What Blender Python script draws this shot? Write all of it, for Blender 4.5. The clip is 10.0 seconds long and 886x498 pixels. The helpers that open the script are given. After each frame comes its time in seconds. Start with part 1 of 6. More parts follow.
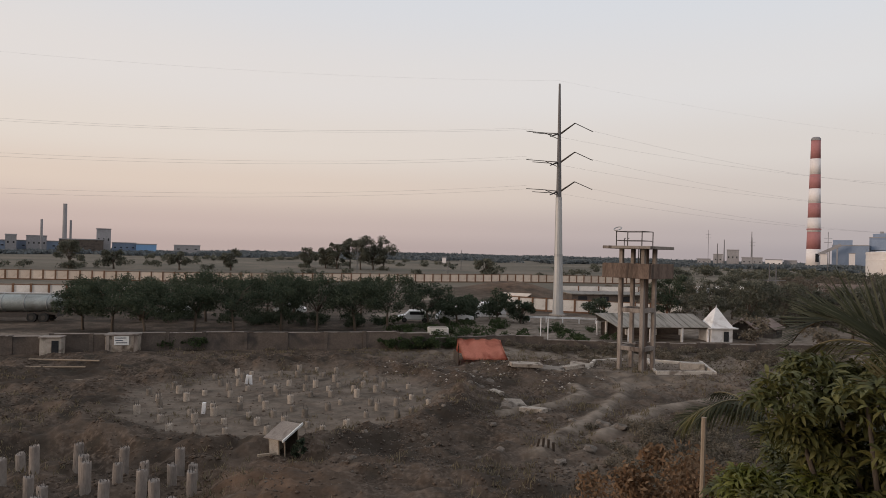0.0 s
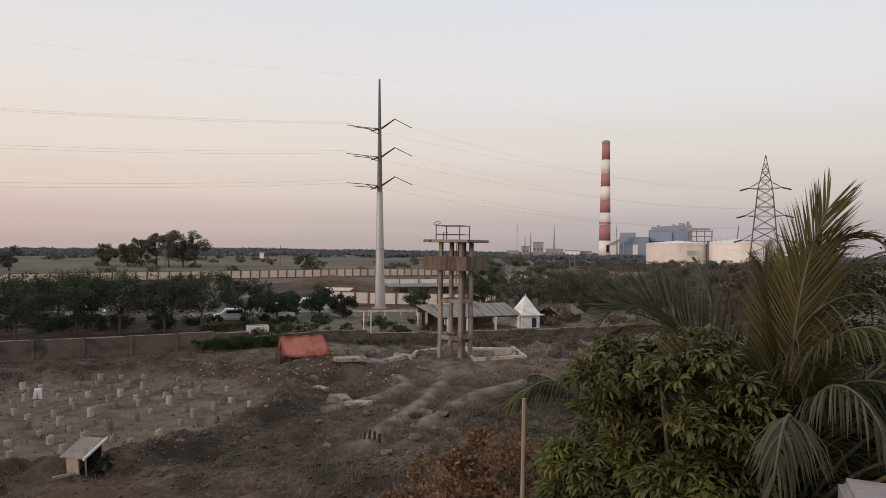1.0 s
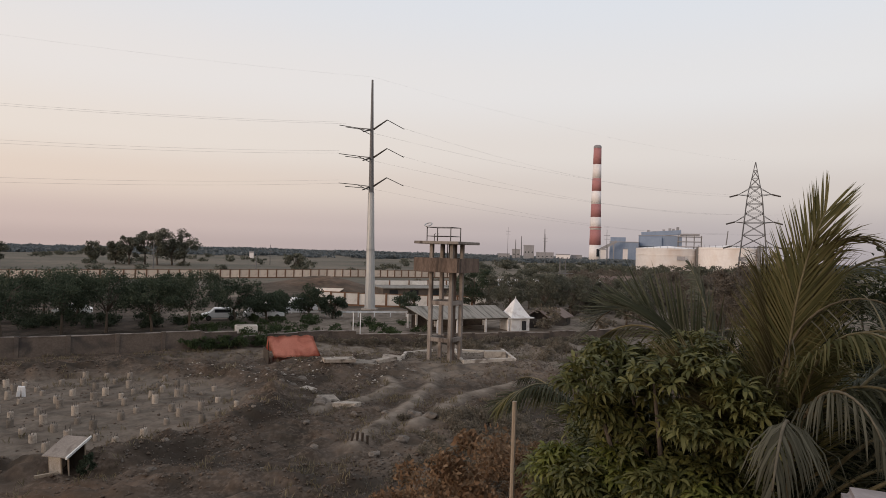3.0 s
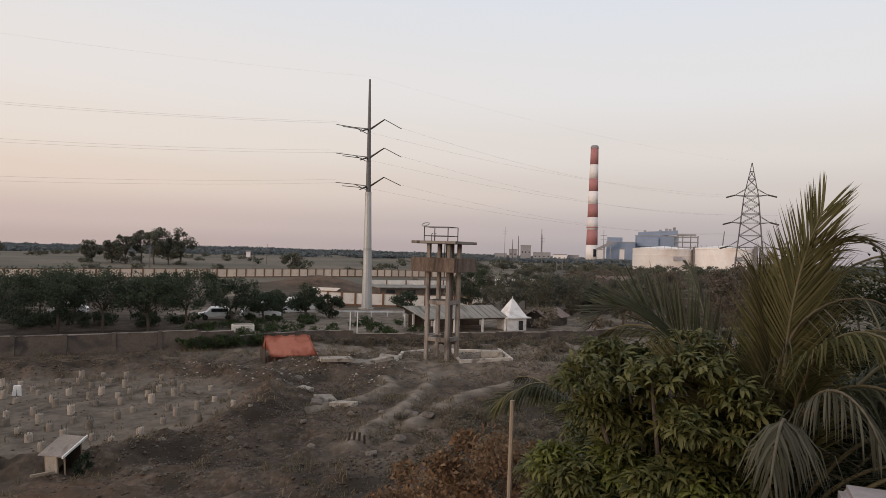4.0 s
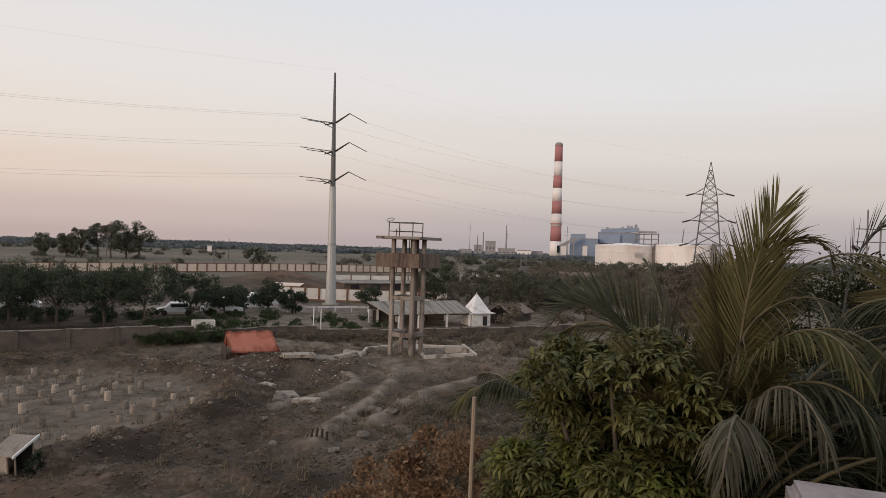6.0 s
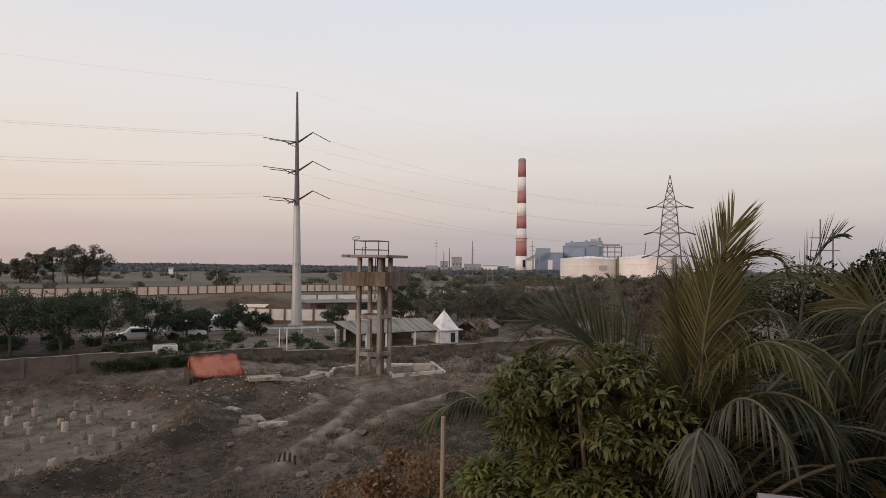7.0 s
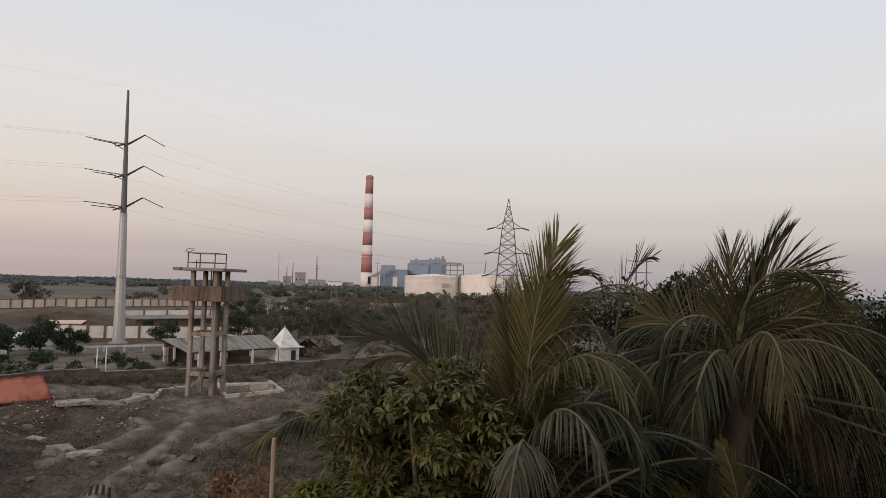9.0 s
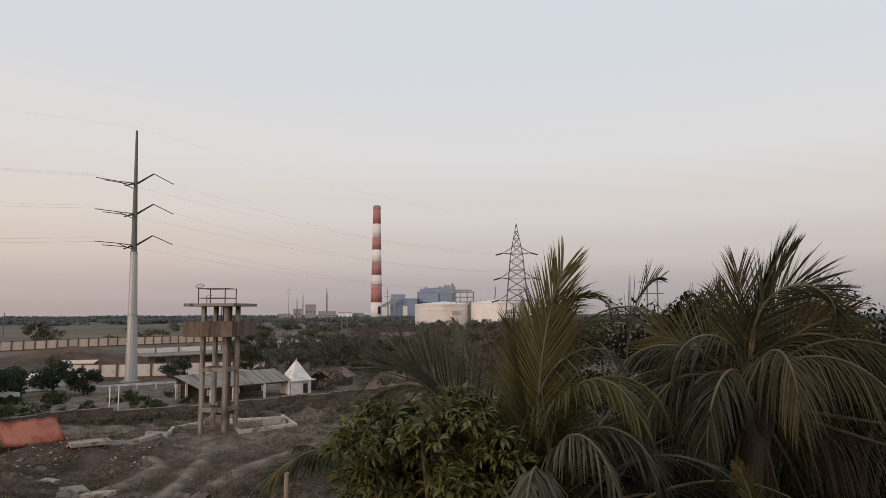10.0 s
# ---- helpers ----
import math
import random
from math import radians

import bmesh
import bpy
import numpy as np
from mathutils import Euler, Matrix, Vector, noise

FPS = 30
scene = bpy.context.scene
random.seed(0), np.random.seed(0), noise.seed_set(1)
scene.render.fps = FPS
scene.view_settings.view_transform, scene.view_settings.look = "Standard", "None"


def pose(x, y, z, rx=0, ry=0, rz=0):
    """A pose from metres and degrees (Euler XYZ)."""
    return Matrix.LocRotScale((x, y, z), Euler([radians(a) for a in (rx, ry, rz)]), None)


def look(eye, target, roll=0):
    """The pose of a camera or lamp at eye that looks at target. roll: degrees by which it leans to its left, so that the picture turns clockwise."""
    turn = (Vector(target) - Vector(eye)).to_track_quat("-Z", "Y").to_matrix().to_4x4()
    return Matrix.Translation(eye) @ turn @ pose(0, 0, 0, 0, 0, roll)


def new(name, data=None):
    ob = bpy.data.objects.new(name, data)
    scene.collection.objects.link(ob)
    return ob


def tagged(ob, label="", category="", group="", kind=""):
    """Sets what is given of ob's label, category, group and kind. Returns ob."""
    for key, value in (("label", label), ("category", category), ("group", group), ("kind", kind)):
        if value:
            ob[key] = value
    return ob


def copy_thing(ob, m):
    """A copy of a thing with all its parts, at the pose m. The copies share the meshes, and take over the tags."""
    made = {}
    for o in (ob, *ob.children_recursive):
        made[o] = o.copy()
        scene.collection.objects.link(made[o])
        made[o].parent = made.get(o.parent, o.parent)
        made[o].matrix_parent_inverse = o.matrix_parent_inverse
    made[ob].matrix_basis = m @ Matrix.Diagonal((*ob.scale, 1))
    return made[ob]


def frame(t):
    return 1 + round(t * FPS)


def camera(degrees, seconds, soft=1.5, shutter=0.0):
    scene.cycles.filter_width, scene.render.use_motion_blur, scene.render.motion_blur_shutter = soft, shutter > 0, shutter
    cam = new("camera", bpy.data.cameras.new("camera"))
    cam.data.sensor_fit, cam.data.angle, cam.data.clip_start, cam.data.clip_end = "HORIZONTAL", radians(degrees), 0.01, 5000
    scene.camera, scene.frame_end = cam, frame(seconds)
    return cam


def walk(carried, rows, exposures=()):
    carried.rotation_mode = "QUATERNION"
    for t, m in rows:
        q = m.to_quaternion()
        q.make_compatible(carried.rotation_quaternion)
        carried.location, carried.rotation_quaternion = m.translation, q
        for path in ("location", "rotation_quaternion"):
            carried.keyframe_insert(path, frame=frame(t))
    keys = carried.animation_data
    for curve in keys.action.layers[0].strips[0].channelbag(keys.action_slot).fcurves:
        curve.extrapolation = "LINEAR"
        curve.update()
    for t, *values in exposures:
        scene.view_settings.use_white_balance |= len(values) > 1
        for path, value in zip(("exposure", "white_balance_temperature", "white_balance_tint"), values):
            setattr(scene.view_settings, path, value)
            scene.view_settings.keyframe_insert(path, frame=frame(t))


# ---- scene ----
cam = camera(68.6, 10.0, soft=0.85)
PATH = [
    (0, (0.383, 0.587, 8.94), (0.417, 2.586, 8.943), 1.4),
    (0.5, (0.256, 0.536, 8.97), (0.59, 2.508, 8.964), -0.0),
    (1, (0.193, 0.508, 8.973), (0.768, 2.424, 8.968), 0.8),
    (1.5, (0.153, 0.478, 8.975), (0.836, 2.358, 8.962), 0.9),
    (2, (0.139, 0.441, 8.997), (0.789, 2.332, 8.994), 1.0),
    (2.5, (0.159, 0.486, 8.987), (0.789, 2.384, 8.986), 1.7),
    (3, (0.223, 0.639, 8.939), (0.825, 2.546, 8.941), 1.6),
    (4.5, (0.186, 0.611, 8.933), (0.818, 2.509, 8.933), 2.0),
    (5, (0.174, 0.578, 8.948), (0.855, 2.458, 8.943), 2.6),
    (5.5, (0.177, 0.605, 8.954), (0.884, 2.476, 8.944), 2.3),
    (6.8, (0.334, 0.654, 8.97), (1.07, 2.514, 8.99), 1.1),
    (7, (0.245, 0.633, 8.993), (1.052, 2.462, 9.038), 0.8),
    (7.5, (0.162, 0.632, 8.967), (1.093, 2.401, 9.01), 0.9),
    (8, (0.166, 0.628, 8.986), (1.198, 2.338, 9.095), 0.7),
    (8.5, (0.309, 0.661, 8.972), (1.48, 2.281, 9.053), 2.0),
    (9, (0.368, 0.659, 8.979), (1.579, 2.247, 9.085), 1.7),
    (9.5, (0.398, 0.667, 8.966), (1.592, 2.265, 9.106), 0.6),
    (10, (0.372, 0.615, 8.982), (1.557, 2.215, 9.172), -0.2),
]
walk(cam, [(t, look(e, g, roll)) for t, e, g, roll in PATH], [(0.0, -0.12), (1.2, -0.02), (8.0, -0.03), (9.3, -0.1), (10.0, -0.14)])

# ---- light: clear dusk sky, sun just down on the left ----
SUN_AZ, SUN_EL = radians(-115.0), radians(7.0)
SUN_DIR = Vector((math.sin(SUN_AZ) * math.cos(SUN_EL), math.cos(SUN_AZ) * math.cos(SUN_EL), math.sin(SUN_EL)))


def make_world():
    world = bpy.data.worlds.new("dusk_sky")
    scene.world = world
    world.use_nodes = True
    nt = world.node_tree
    nt.nodes.clear()
    N, L = nt.nodes.new, nt.links.new
    out, bg = N("ShaderNodeOutputWorld"), N("ShaderNodeBackground")
    sky = N("ShaderNodeTexSky")
    sky.sky_type, sky.sun_disc = "NISHITA", False
    sky.sun_elevation, sky.sun_rotation = SUN_EL, SUN_AZ
    sky.dust_density, sky.air_density = 3.0, 1.2
    tc, sep = N("ShaderNodeTexCoord"), N("ShaderNodeSeparateXYZ")
    L(tc.outputs["Generated"], sep.inputs[0])

    def ramp(stops):
        r = N("ShaderNodeValToRGB")
        r.color_ramp.interpolation = "EASE"
        while len(r.color_ramp.elements) < len(stops):
            r.color_ramp.elements.new(0.5)
        for e, (p, c) in zip(r.color_ramp.elements, stops):
            e.position, e.color = p, (*c, 1)
        L(sep.outputs["Z"], r.inputs[0])
        return r

    away = ramp([(0.0, (0.46, 0.415, 0.435)), (0.03, (0.53, 0.475, 0.485)), (0.09, (0.70, 0.63, 0.605)), (0.15, (0.80, 0.74, 0.71)),
                 (0.24, (0.85, 0.83, 0.835)), (0.38, (0.80, 0.83, 0.89)), (1.0, (0.70, 0.75, 0.84))])
    warm = ramp([(0.0, (0.59, 0.46, 0.43)), (0.03, (0.69, 0.545, 0.50)), (0.09, (0.86, 0.71, 0.61)), (0.15, (0.90, 0.80, 0.725)),
                 (0.24, (0.90, 0.84, 0.81)), (0.38, (0.82, 0.83, 0.87)), (1.0, (0.70, 0.75, 0.84))])
    dot = N("ShaderNodeVectorMath")
    dot.operation = "DOT_PRODUCT"
    dot.inputs[1].default_value = (math.sin(radians(-60)), math.cos(radians(-60)), 0)
    L(tc.outputs["Generated"], dot.inputs[0])
    mr = N("ShaderNodeMapRange")
    mr.interpolation_type = "SMOOTHSTEP"
    mr.inputs["From Min"].default_value, mr.inputs["From Max"].default_value = -0.25, 0.9
    L(dot.outputs["Value"], mr.inputs["Value"])
    mix = N("ShaderNodeMix")
    mix.data_type = "RGBA"
    L(mr.outputs[0], mix.inputs["Factor"])
    L(away.outputs[0], mix.inputs["A"])
    L(warm.outputs[0], mix.inputs["B"])
    sc = N("ShaderNodeVectorMath")
    sc.operation = "SCALE"
    sc.inputs["Scale"].default_value = 0.1
    L(sky.outputs[0], sc.inputs[0])
    mix2 = N("ShaderNodeMix")
    mix2.data_type = "RGBA"
    mix2.inputs["Factor"].default_value = 0.9
    L(sc.outputs[0], mix2.inputs["A"])
    L(mix.outputs["Result"], mix2.inputs["B"])
    bg.inputs["Strength"].default_value = 1.0
    L(mix2.outputs["Result"], bg.inputs["Color"])
    L(bg.outputs[0], out.inputs[0])


make_world()
sun = new("sun", bpy.data.lights.new("sun", "SUN"))
sun.data.energy, sun.data.angle, sun.data.color = 1.5, radians(20), (1.0, 0.78, 0.61)
sun.matrix_world = look(SUN_DIR * 200, (0, 0, 0))

# ---- helpers of this scene ----


def mat(name, a, b, scale=4.0, rough=0.85, bump=0.3, metal=0.0, fine=None, vary=0.12, stain=None, spec=0.3, stretch=(1, 1, 1), dist=0.02):
    """A surface of two colours, mixed by coarse and fine noise, with relief. stain: a third colour in patches."""
    m = bpy.data.materials.new(name)
    m.use_nodes = True
    nt = m.node_tree
    p = nt.nodes["Principled BSDF"]
    N, L = nt.nodes.new, nt.links.new
    tc, mp, info = N("ShaderNodeTexCoord"), N("ShaderNodeMapping"), N("ShaderNodeObjectInfo")
    L(tc.outputs["Object"], mp.inputs["Vector"])
    mp.inputs["Scale"].default_value = stretch
    n1, n2 = N("ShaderNodeTexNoise"), N("ShaderNodeTexNoise")
    n1.inputs["Scale"].default_value, n1.inputs["Detail"].default_value = scale, 6
    n2.inputs["Scale"].default_value, n2.inputs["Detail"].default_value = fine or scale * 9, 4
    for n in (n1, n2):
        L(mp.outputs[0], n.inputs["Vector"])
    add = N("ShaderNodeMath")
    add.operation = "ADD"
    half = N("ShaderNodeMath")
    half.operation, half.inputs[1].default_value = "MULTIPLY", 0.5
    L(n1.outputs[0], add.inputs[0])
    L(n2.outputs[0], add.inputs[1])
    L(add.outputs[0], half.inputs[0])
    mr = N("ShaderNodeMapRange")
    mr.inputs["From Min"].default_value, mr.inputs["From Max"].default_value = 0.36, 0.64
    L(half.outputs[0], mr.inputs["Value"])
    mix = N("ShaderNodeMix")
    mix.data_type = "RGBA"
    mix.inputs["A"].default_value, mix.inputs["B"].default_value = (*a, 1), (*b, 1)
    L(mr.outputs[0], mix.inputs["Factor"])
    last = mix.outputs["Result"]
    if stain:
        n3 = N("ShaderNodeTexNoise")
        n3.inputs["Scale"].default_value, n3.inputs["Detail"].default_value = scale * 0.6, 8
        n3.inputs["Distortion"].default_value = 0.6
        L(mp.outputs[0], n3.inputs["Vector"])
        r3 = N("ShaderNodeMapRange")
        r3.inputs["From Min"].default_value, r3.inputs["From Max"].default_value = 0.5, 0.66
        L(n3.outputs[0], r3.inputs["Value"])
        mx = N("ShaderNodeMix")
        mx.data_type = "RGBA"
        mx.inputs["B"].default_value = (*stain, 1)
        L(last, mx.inputs["A"])
        L(r3.outputs[0], mx.inputs["Factor"])
        last = mx.outputs["Result"]
    if vary:
        hsv = N("ShaderNodeHueSaturation")
        vr = N("ShaderNodeMapRange")
        vr.inputs["To Min"].default_value, vr.inputs["To Max"].default_value = 1 - vary, 1 + vary
        L(info.outputs["Random"], vr.inputs["Value"])
        L(vr.outputs[0], hsv.inputs["Value"])
        L(last, hsv.inputs["Color"])
        last = hsv.outputs[0]
    L(last, p.inputs["Base Color"])
    p.inputs["Roughness"].default_value, p.inputs["Metallic"].default_value = rough, metal
    p.inputs["Specular IOR Level"].default_value = spec
    if bump:
        bp = N("ShaderNodeBump")
        bp.inputs["Strength"].default_value, bp.inputs["Distance"].default_value = bump, dist
        L(half.outputs[0], bp.inputs["Height"])
        L(bp.outputs[0], p.inputs["Normal"])
    return m


def leaf_mat(name, a, b, c, rough=0.75, through_light=0.25, gloss=0.1):
    """Leaves: three greens chosen per leaf, some light passing through."""
    m = bpy.data.materials.new(name)
    m.use_nodes = True
    nt = m.node_tree
    p = nt.nodes["Principled BSDF"]
    N, L = nt.nodes.new, nt.links.new
    geo, tc, n1, r = N("ShaderNodeNewGeometry"), N("ShaderNodeTexCoord"), N("ShaderNodeTexNoise"), N("ShaderNodeValToRGB")
    n1.inputs["Scale"].default_value = 1.3
    L(tc.outputs["Object"], n1.inputs["Vector"])
    ad = N("ShaderNodeMath")
    ad.operation = "MULTIPLY_ADD"
    ad.inputs[1].default_value = 0.55
    sub = N("ShaderNodeMath")
    sub.operation, sub.inputs[1].default_value = "MULTIPLY", 0.5
    L(n1.outputs[0], sub.inputs[0])
    L(geo.outputs["Random Per Island"], ad.inputs[0])
    L(sub.outputs[0], ad.inputs[2])
    e = r.color_ramp.elements
    e[0].position, e[0].color = 0.15, (*a, 1)
    e[1].position, e[1].color = 0.5, (*b, 1)
    x = e.new(0.82)
    x.color = (*c, 1)
    L(ad.outputs[0], r.inputs[0])
    L(r.outputs[0], p.inputs["Base Color"])
    p.inputs["Roughness"].default_value = rough
    p.inputs["Specular IOR Level"].default_value = gloss
    tr, ms = N("ShaderNodeBsdfTranslucent"), N("ShaderNodeMixShader")
    L(r.outputs[0], tr.inputs[0])
    ms.inputs[0].default_value = through_light
    L(p.outputs[0], ms.inputs[1])
    L(tr.outputs[0], ms.inputs[2])
    L(ms.outputs[0], nt.nodes["Material Output"].inputs[0])
    return m


def mesh_np(name, verts, faces, material):
    """A mesh from arrays: verts (n, 3), faces (m, 3 or 4)."""
    me = bpy.data.meshes.new(name)
    verts, faces = np.asarray(verts, np.float32), np.asarray(faces, np.int32)
    k = faces.shape[1]
    me.vertices.add(len(verts))
    me.vertices.foreach_set("co", verts.ravel())
    me.loops.add(faces.size)
    me.loops.foreach_set("vertex_index", faces.ravel())
    me.polygons.add(len(faces))
    me.polygons.foreach_set("loop_start", np.arange(0, faces.size, k, dtype=np.int32))
    me.update(calc_edges=True)
    me.validate()
    me.materials.append(material)
    return me


def part(name, bm, material, parent=None, label="", smooth=False):
    me = bpy.data.meshes.new(name)
    bmesh.ops.recalc_face_normals(bm, faces=bm.faces[:])
    bm.to_mesh(me)
    bm.free()
    me.materials.append(material)
    if smooth:
        me.polygons.foreach_set("use_smooth", [True] * len(me.polygons))
    ob = new(name, me)
    if parent:
        ob.parent = parent
    if label:
        tagged(ob, label)
    return ob


def part_np(name, verts, faces, material, parent=None, label="", smooth=False):
    me = mesh_np(name, verts, faces, material)
    if smooth:
        me.polygons.foreach_set("use_smooth", [True] * len(me.polygons))
    ob = new(name, me)
    if parent:
        ob.parent = parent
    if label:
        tagged(ob, label)
    return ob


def thing(name, x, y, z, rz=0.0, label="", category="", group="", kind=""):
    ob = new(name)
    ob.matrix_basis = pose(x, y, z, 0, 0, rz)
    return tagged(ob, label, category, group, kind)


def box(bm, x0, x1, y0, y1, z0, z1, bevel=0.0, m=None):
    vs = [bm.verts.new((x, y, z)) for z in (z0, z1) for y in (y0, y1) for x in (x0, x1)]
    fs = [bm.faces.new([vs[i] for i in f]) for f in ((0, 2, 3, 1), (4, 5, 7, 6), (0, 1, 5, 4), (2, 6, 7, 3), (0, 4, 6, 2), (1, 3, 7, 5))]
    if bevel:
        es = list({e for f in fs for e in f.edges})
        r = bmesh.ops.bevel(bm, geom=es, offset=bevel, segments=1, affect="EDGES")
        vs = list({v for f in r["faces"] for v in f.verts} | {v for v in vs if v.is_valid})
    if m is not None:
        bmesh.ops.transform(bm, matrix=m, verts=[v for v in vs if v.is_valid])
    return bm


def B(x0, x1, y0, y1, z0, z1, bevel=0.0):
    return box(bmesh.new(), x0, x1, y0, y1, z0, z1, bevel)


def tube(bm, pts, radii, seg=8, cap=True):
    """A round bar along pts."""
    pts = [Vector(p) for p in pts]
    if not hasattr(radii, "__len__"):
        radii = [radii] * len(pts)
    rings = []
    for i, p in enumerate(pts):
        d = (pts[min(i + 1, len(pts) - 1)] - pts[max(i - 1, 0)]).normalized()
        u = d.cross(Vector((0, 0, 1)) if abs(d.z) < 0.9 else Vector((1, 0, 0))).normalized()
        v = d.cross(u)
        rings.append([bm.verts.new(p + (u * math.cos(a) + v * math.sin(a)) * radii[i]) for a in [2 * math.pi * k / seg for k in range(seg)]])
    for r0, r1 in zip(rings, rings[1:]):
        for k in range(seg):
            bm.faces.new((r0[k], r0[(k + 1) % seg], r1[(k + 1) % seg], r1[k]))
    if cap:
        bm.faces.new(rings[0][::-1])
        bm.faces.new(rings[-1])
    return bm


def T(pts, radii, seg=8):
    return tube(bmesh.new(), pts, radii, seg)


def slab(bm, quad, t):
    """A sheet of thickness t below four points."""
    a = [bm.verts.new(Vector(p)) for p in quad]
    b = [bm.verts.new(Vector(p) - Vector((0, 0, t))) for p in quad]
    n = len(a)
    bm.faces.new(a)
    bm.faces.new(b[::-1])
    for i in range(n):
        bm.faces.new((a[i], b[i], b[(i + 1) % n], a[(i + 1) % n]))
    return bm


# smooth value noise on arrays, for the ground
RNG = np.random.default_rng(7)
LATTICE = RNG.random((256, 256))


def vnoise(x, y):
    xi, yi = np.floor(x).astype(int), np.floor(y).astype(int)
    fx, fy = x - xi, y - yi
    fx, fy = fx * fx * (3 - 2 * fx), fy * fy * (3 - 2 * fy)
    g = lambda a, b: LATTICE[a % 256, b % 256]
    return (g(xi, yi) * (1 - fx) + g(xi + 1, yi) * fx) * (1 - fy) + (g(xi, yi + 1) * (1 - fx) + g(xi + 1, yi + 1) * fx) * fy - 0.5


def fbm(x, y, octaves=4):
    s, a = 0, 1.0
    for k in range(octaves):
        s = s + a * vnoise(x * 2 ** k + 17.3 * k, y * 2 ** k + 5.1 * k)
        a *= 0.55
    return s


def step(a, b, v):
    t = np.clip((v - a) / (b - a), 0, 1)
    return t * t * (3 - 2 * t)


def near_line(x, y, line):
    """Distance to a bent line."""
    best = np.full(np.shape(x), 1e9)
    for (ax, ay), (bx, by) in zip(line, line[1:]):
        dx, dy = bx - ax, by - ay
        t = np.clip(((x - ax) * dx + (y - ay) * dy) / (dx * dx + dy * dy), 0, 1)
        best = np.minimum(best, np.hypot(x - ax - t * dx, y - ay - t * dy))
    return best


TRACKS = [[(5.6, 30.5), (7.0, 33.1), (9.6, 36.7), (12.9, 42.5), (14.1, 46.0)],
          [(9.0, 33.2), (11.1, 35.4), (13.8, 38.9), (16.9, 40.9), (20.6, 42.6)],
          [(4.6, 37.2), (5.3, 37.9), (8.3, 39.9), (10.3, 42.4), (10.6, 45.5)]]


def site_zone(x, y):
    """1 on the dug-over building site, 0 outside."""
    edge = 55.0 + 0.22 * np.clip(x + 15, -20, 30)
    return (1 - step(edge - 2, edge + 2, y)) * step(-70, -62, x) * (1 - step(38, 46, x))


def field_zone(x, y):
    """1 on the levelled plot with the pile heads."""
    d = np.hypot((x + 8.5) / 9.5, (y - 41.0) / 9.0) + 0.12 * fbm(x * 0.25, y * 0.25, 3)
    return 1 - step(0.9, 1.08, d)


def pit_zone(x, y):
    d = np.hypot((x + 16.8) / 10.4, (y - 22.5) / 8.2) + 0.10 * fbm(x * 0.3 + 9, y * 0.3, 3)
    return 1 - step(0.8, 1.05, d)


def ground_z(x, y):
    x, y = np.asarray(x, float), np.asarray(y, float)
    s, f, p = site_zone(x, y), field_zone(x, y), pit_zone(x, y)
    rough = 0.75 * fbm(x * 0.14, y * 0.20, 4) + 0.55 * np.abs(fbm(x * 0.42 + 40, y * 0.60, 3)) + 0.26 * fbm(x * 1.7, y * 2.1, 3)
    h = s * rough * (1 - 0.82 * f)
    rim_d = np.hypot((x + 8.5) / 9.5, (y - 41.0) / 9.0) + 0.12 * fbm(x * 0.25, y * 0.25, 3)
    h = h + s * 0.5 * np.exp(-((rim_d - 1.2) / 0.07) ** 2) * (1 - p) * step(-0.35, 0.1, fbm(x * 0.2 + 5, y * 0.2, 2))
    h = h - 0.25 * f * s - 0.75 * p
    for line in TRACKS:
        d = near_line(x, y, line)
        h = h * (1 - 0.8 * np.exp(-(d / 1.3) ** 2)) + s * (0.10 + 0.04 * fbm(x * 0.7, y * 0.7, 2)) * (np.exp(-(d / 0.38) ** 2) - 1.3 * np.exp(-((d - 0.9) / 0.45) ** 2))
    h = h + 2.8 * np.exp(-(((x - 17) / 9) ** 2 + ((y - 131) / 7) ** 2)) + 1.6 * np.exp(-(((x - 3) / 12) ** 2 + ((y - 125) / 9) ** 2))
    far = step(70, 160, np.hypot(x, y))
    h = h * (1 - 0.85 * np.exp(-(((x - 16.8) / 3.4) ** 2 + ((y - 51.6) / 3.2) ** 2))) * (1 - 0.9 * np.exp(-(((x - 20.6) / 4.2) ** 2 + ((y - 52.0) / 4.6) ** 2) ** 2)) - 0.15 * s
    h = h - 0.5 * step(6, 14, x) * step(55, 60, y) * (1 - step(100, 130, y))
    dist = np.hypot(x, y)
    h = h - 0.0085 * np.clip(dist - 850, 0, None) - 0.0075 * np.clip(dist - 420, 0, None) * step(-0.02, 0.42, -x / (dist + 1.0))
    return h + (1 - s) * 0.10 * fbm(x * 0.2, y * 0.2, 3) * (1 - far) + far * 0.5 * fbm(x * 0.012, y * 0.012, 3)


def gz(x, y):
    return float(ground_z(np.array([x]), np.array([y]))[0])


# ---- materials ----
M_CONC = mat("weathered_concrete", (0.19, 0.16, 0.14), (0.29, 0.25, 0.22), 1.6, 0.92, 0.5, stain=(0.075, 0.055, 0.045), stretch=(1, 1, 0.35))
M_CONC_TANK = mat("streaked_concrete", (0.085, 0.058, 0.045), (0.20, 0.145, 0.115), 1.4, 0.94, 0.5, stain=(0.045, 0.034, 0.028), stretch=(1.5, 1.5, 0.25))
M_CONC_PALE = mat("pale_concrete", (0.27, 0.235, 0.20), (0.42, 0.37, 0.32), 2.5, 0.9, 0.4, stain=(0.17, 0.14, 0.115))
M_LIME = mat("limewashed_concrete", (0.42, 0.37, 0.32), (0.62, 0.55, 0.48), 2.5, 0.9, 0.4, stain=(0.22, 0.18, 0.15))
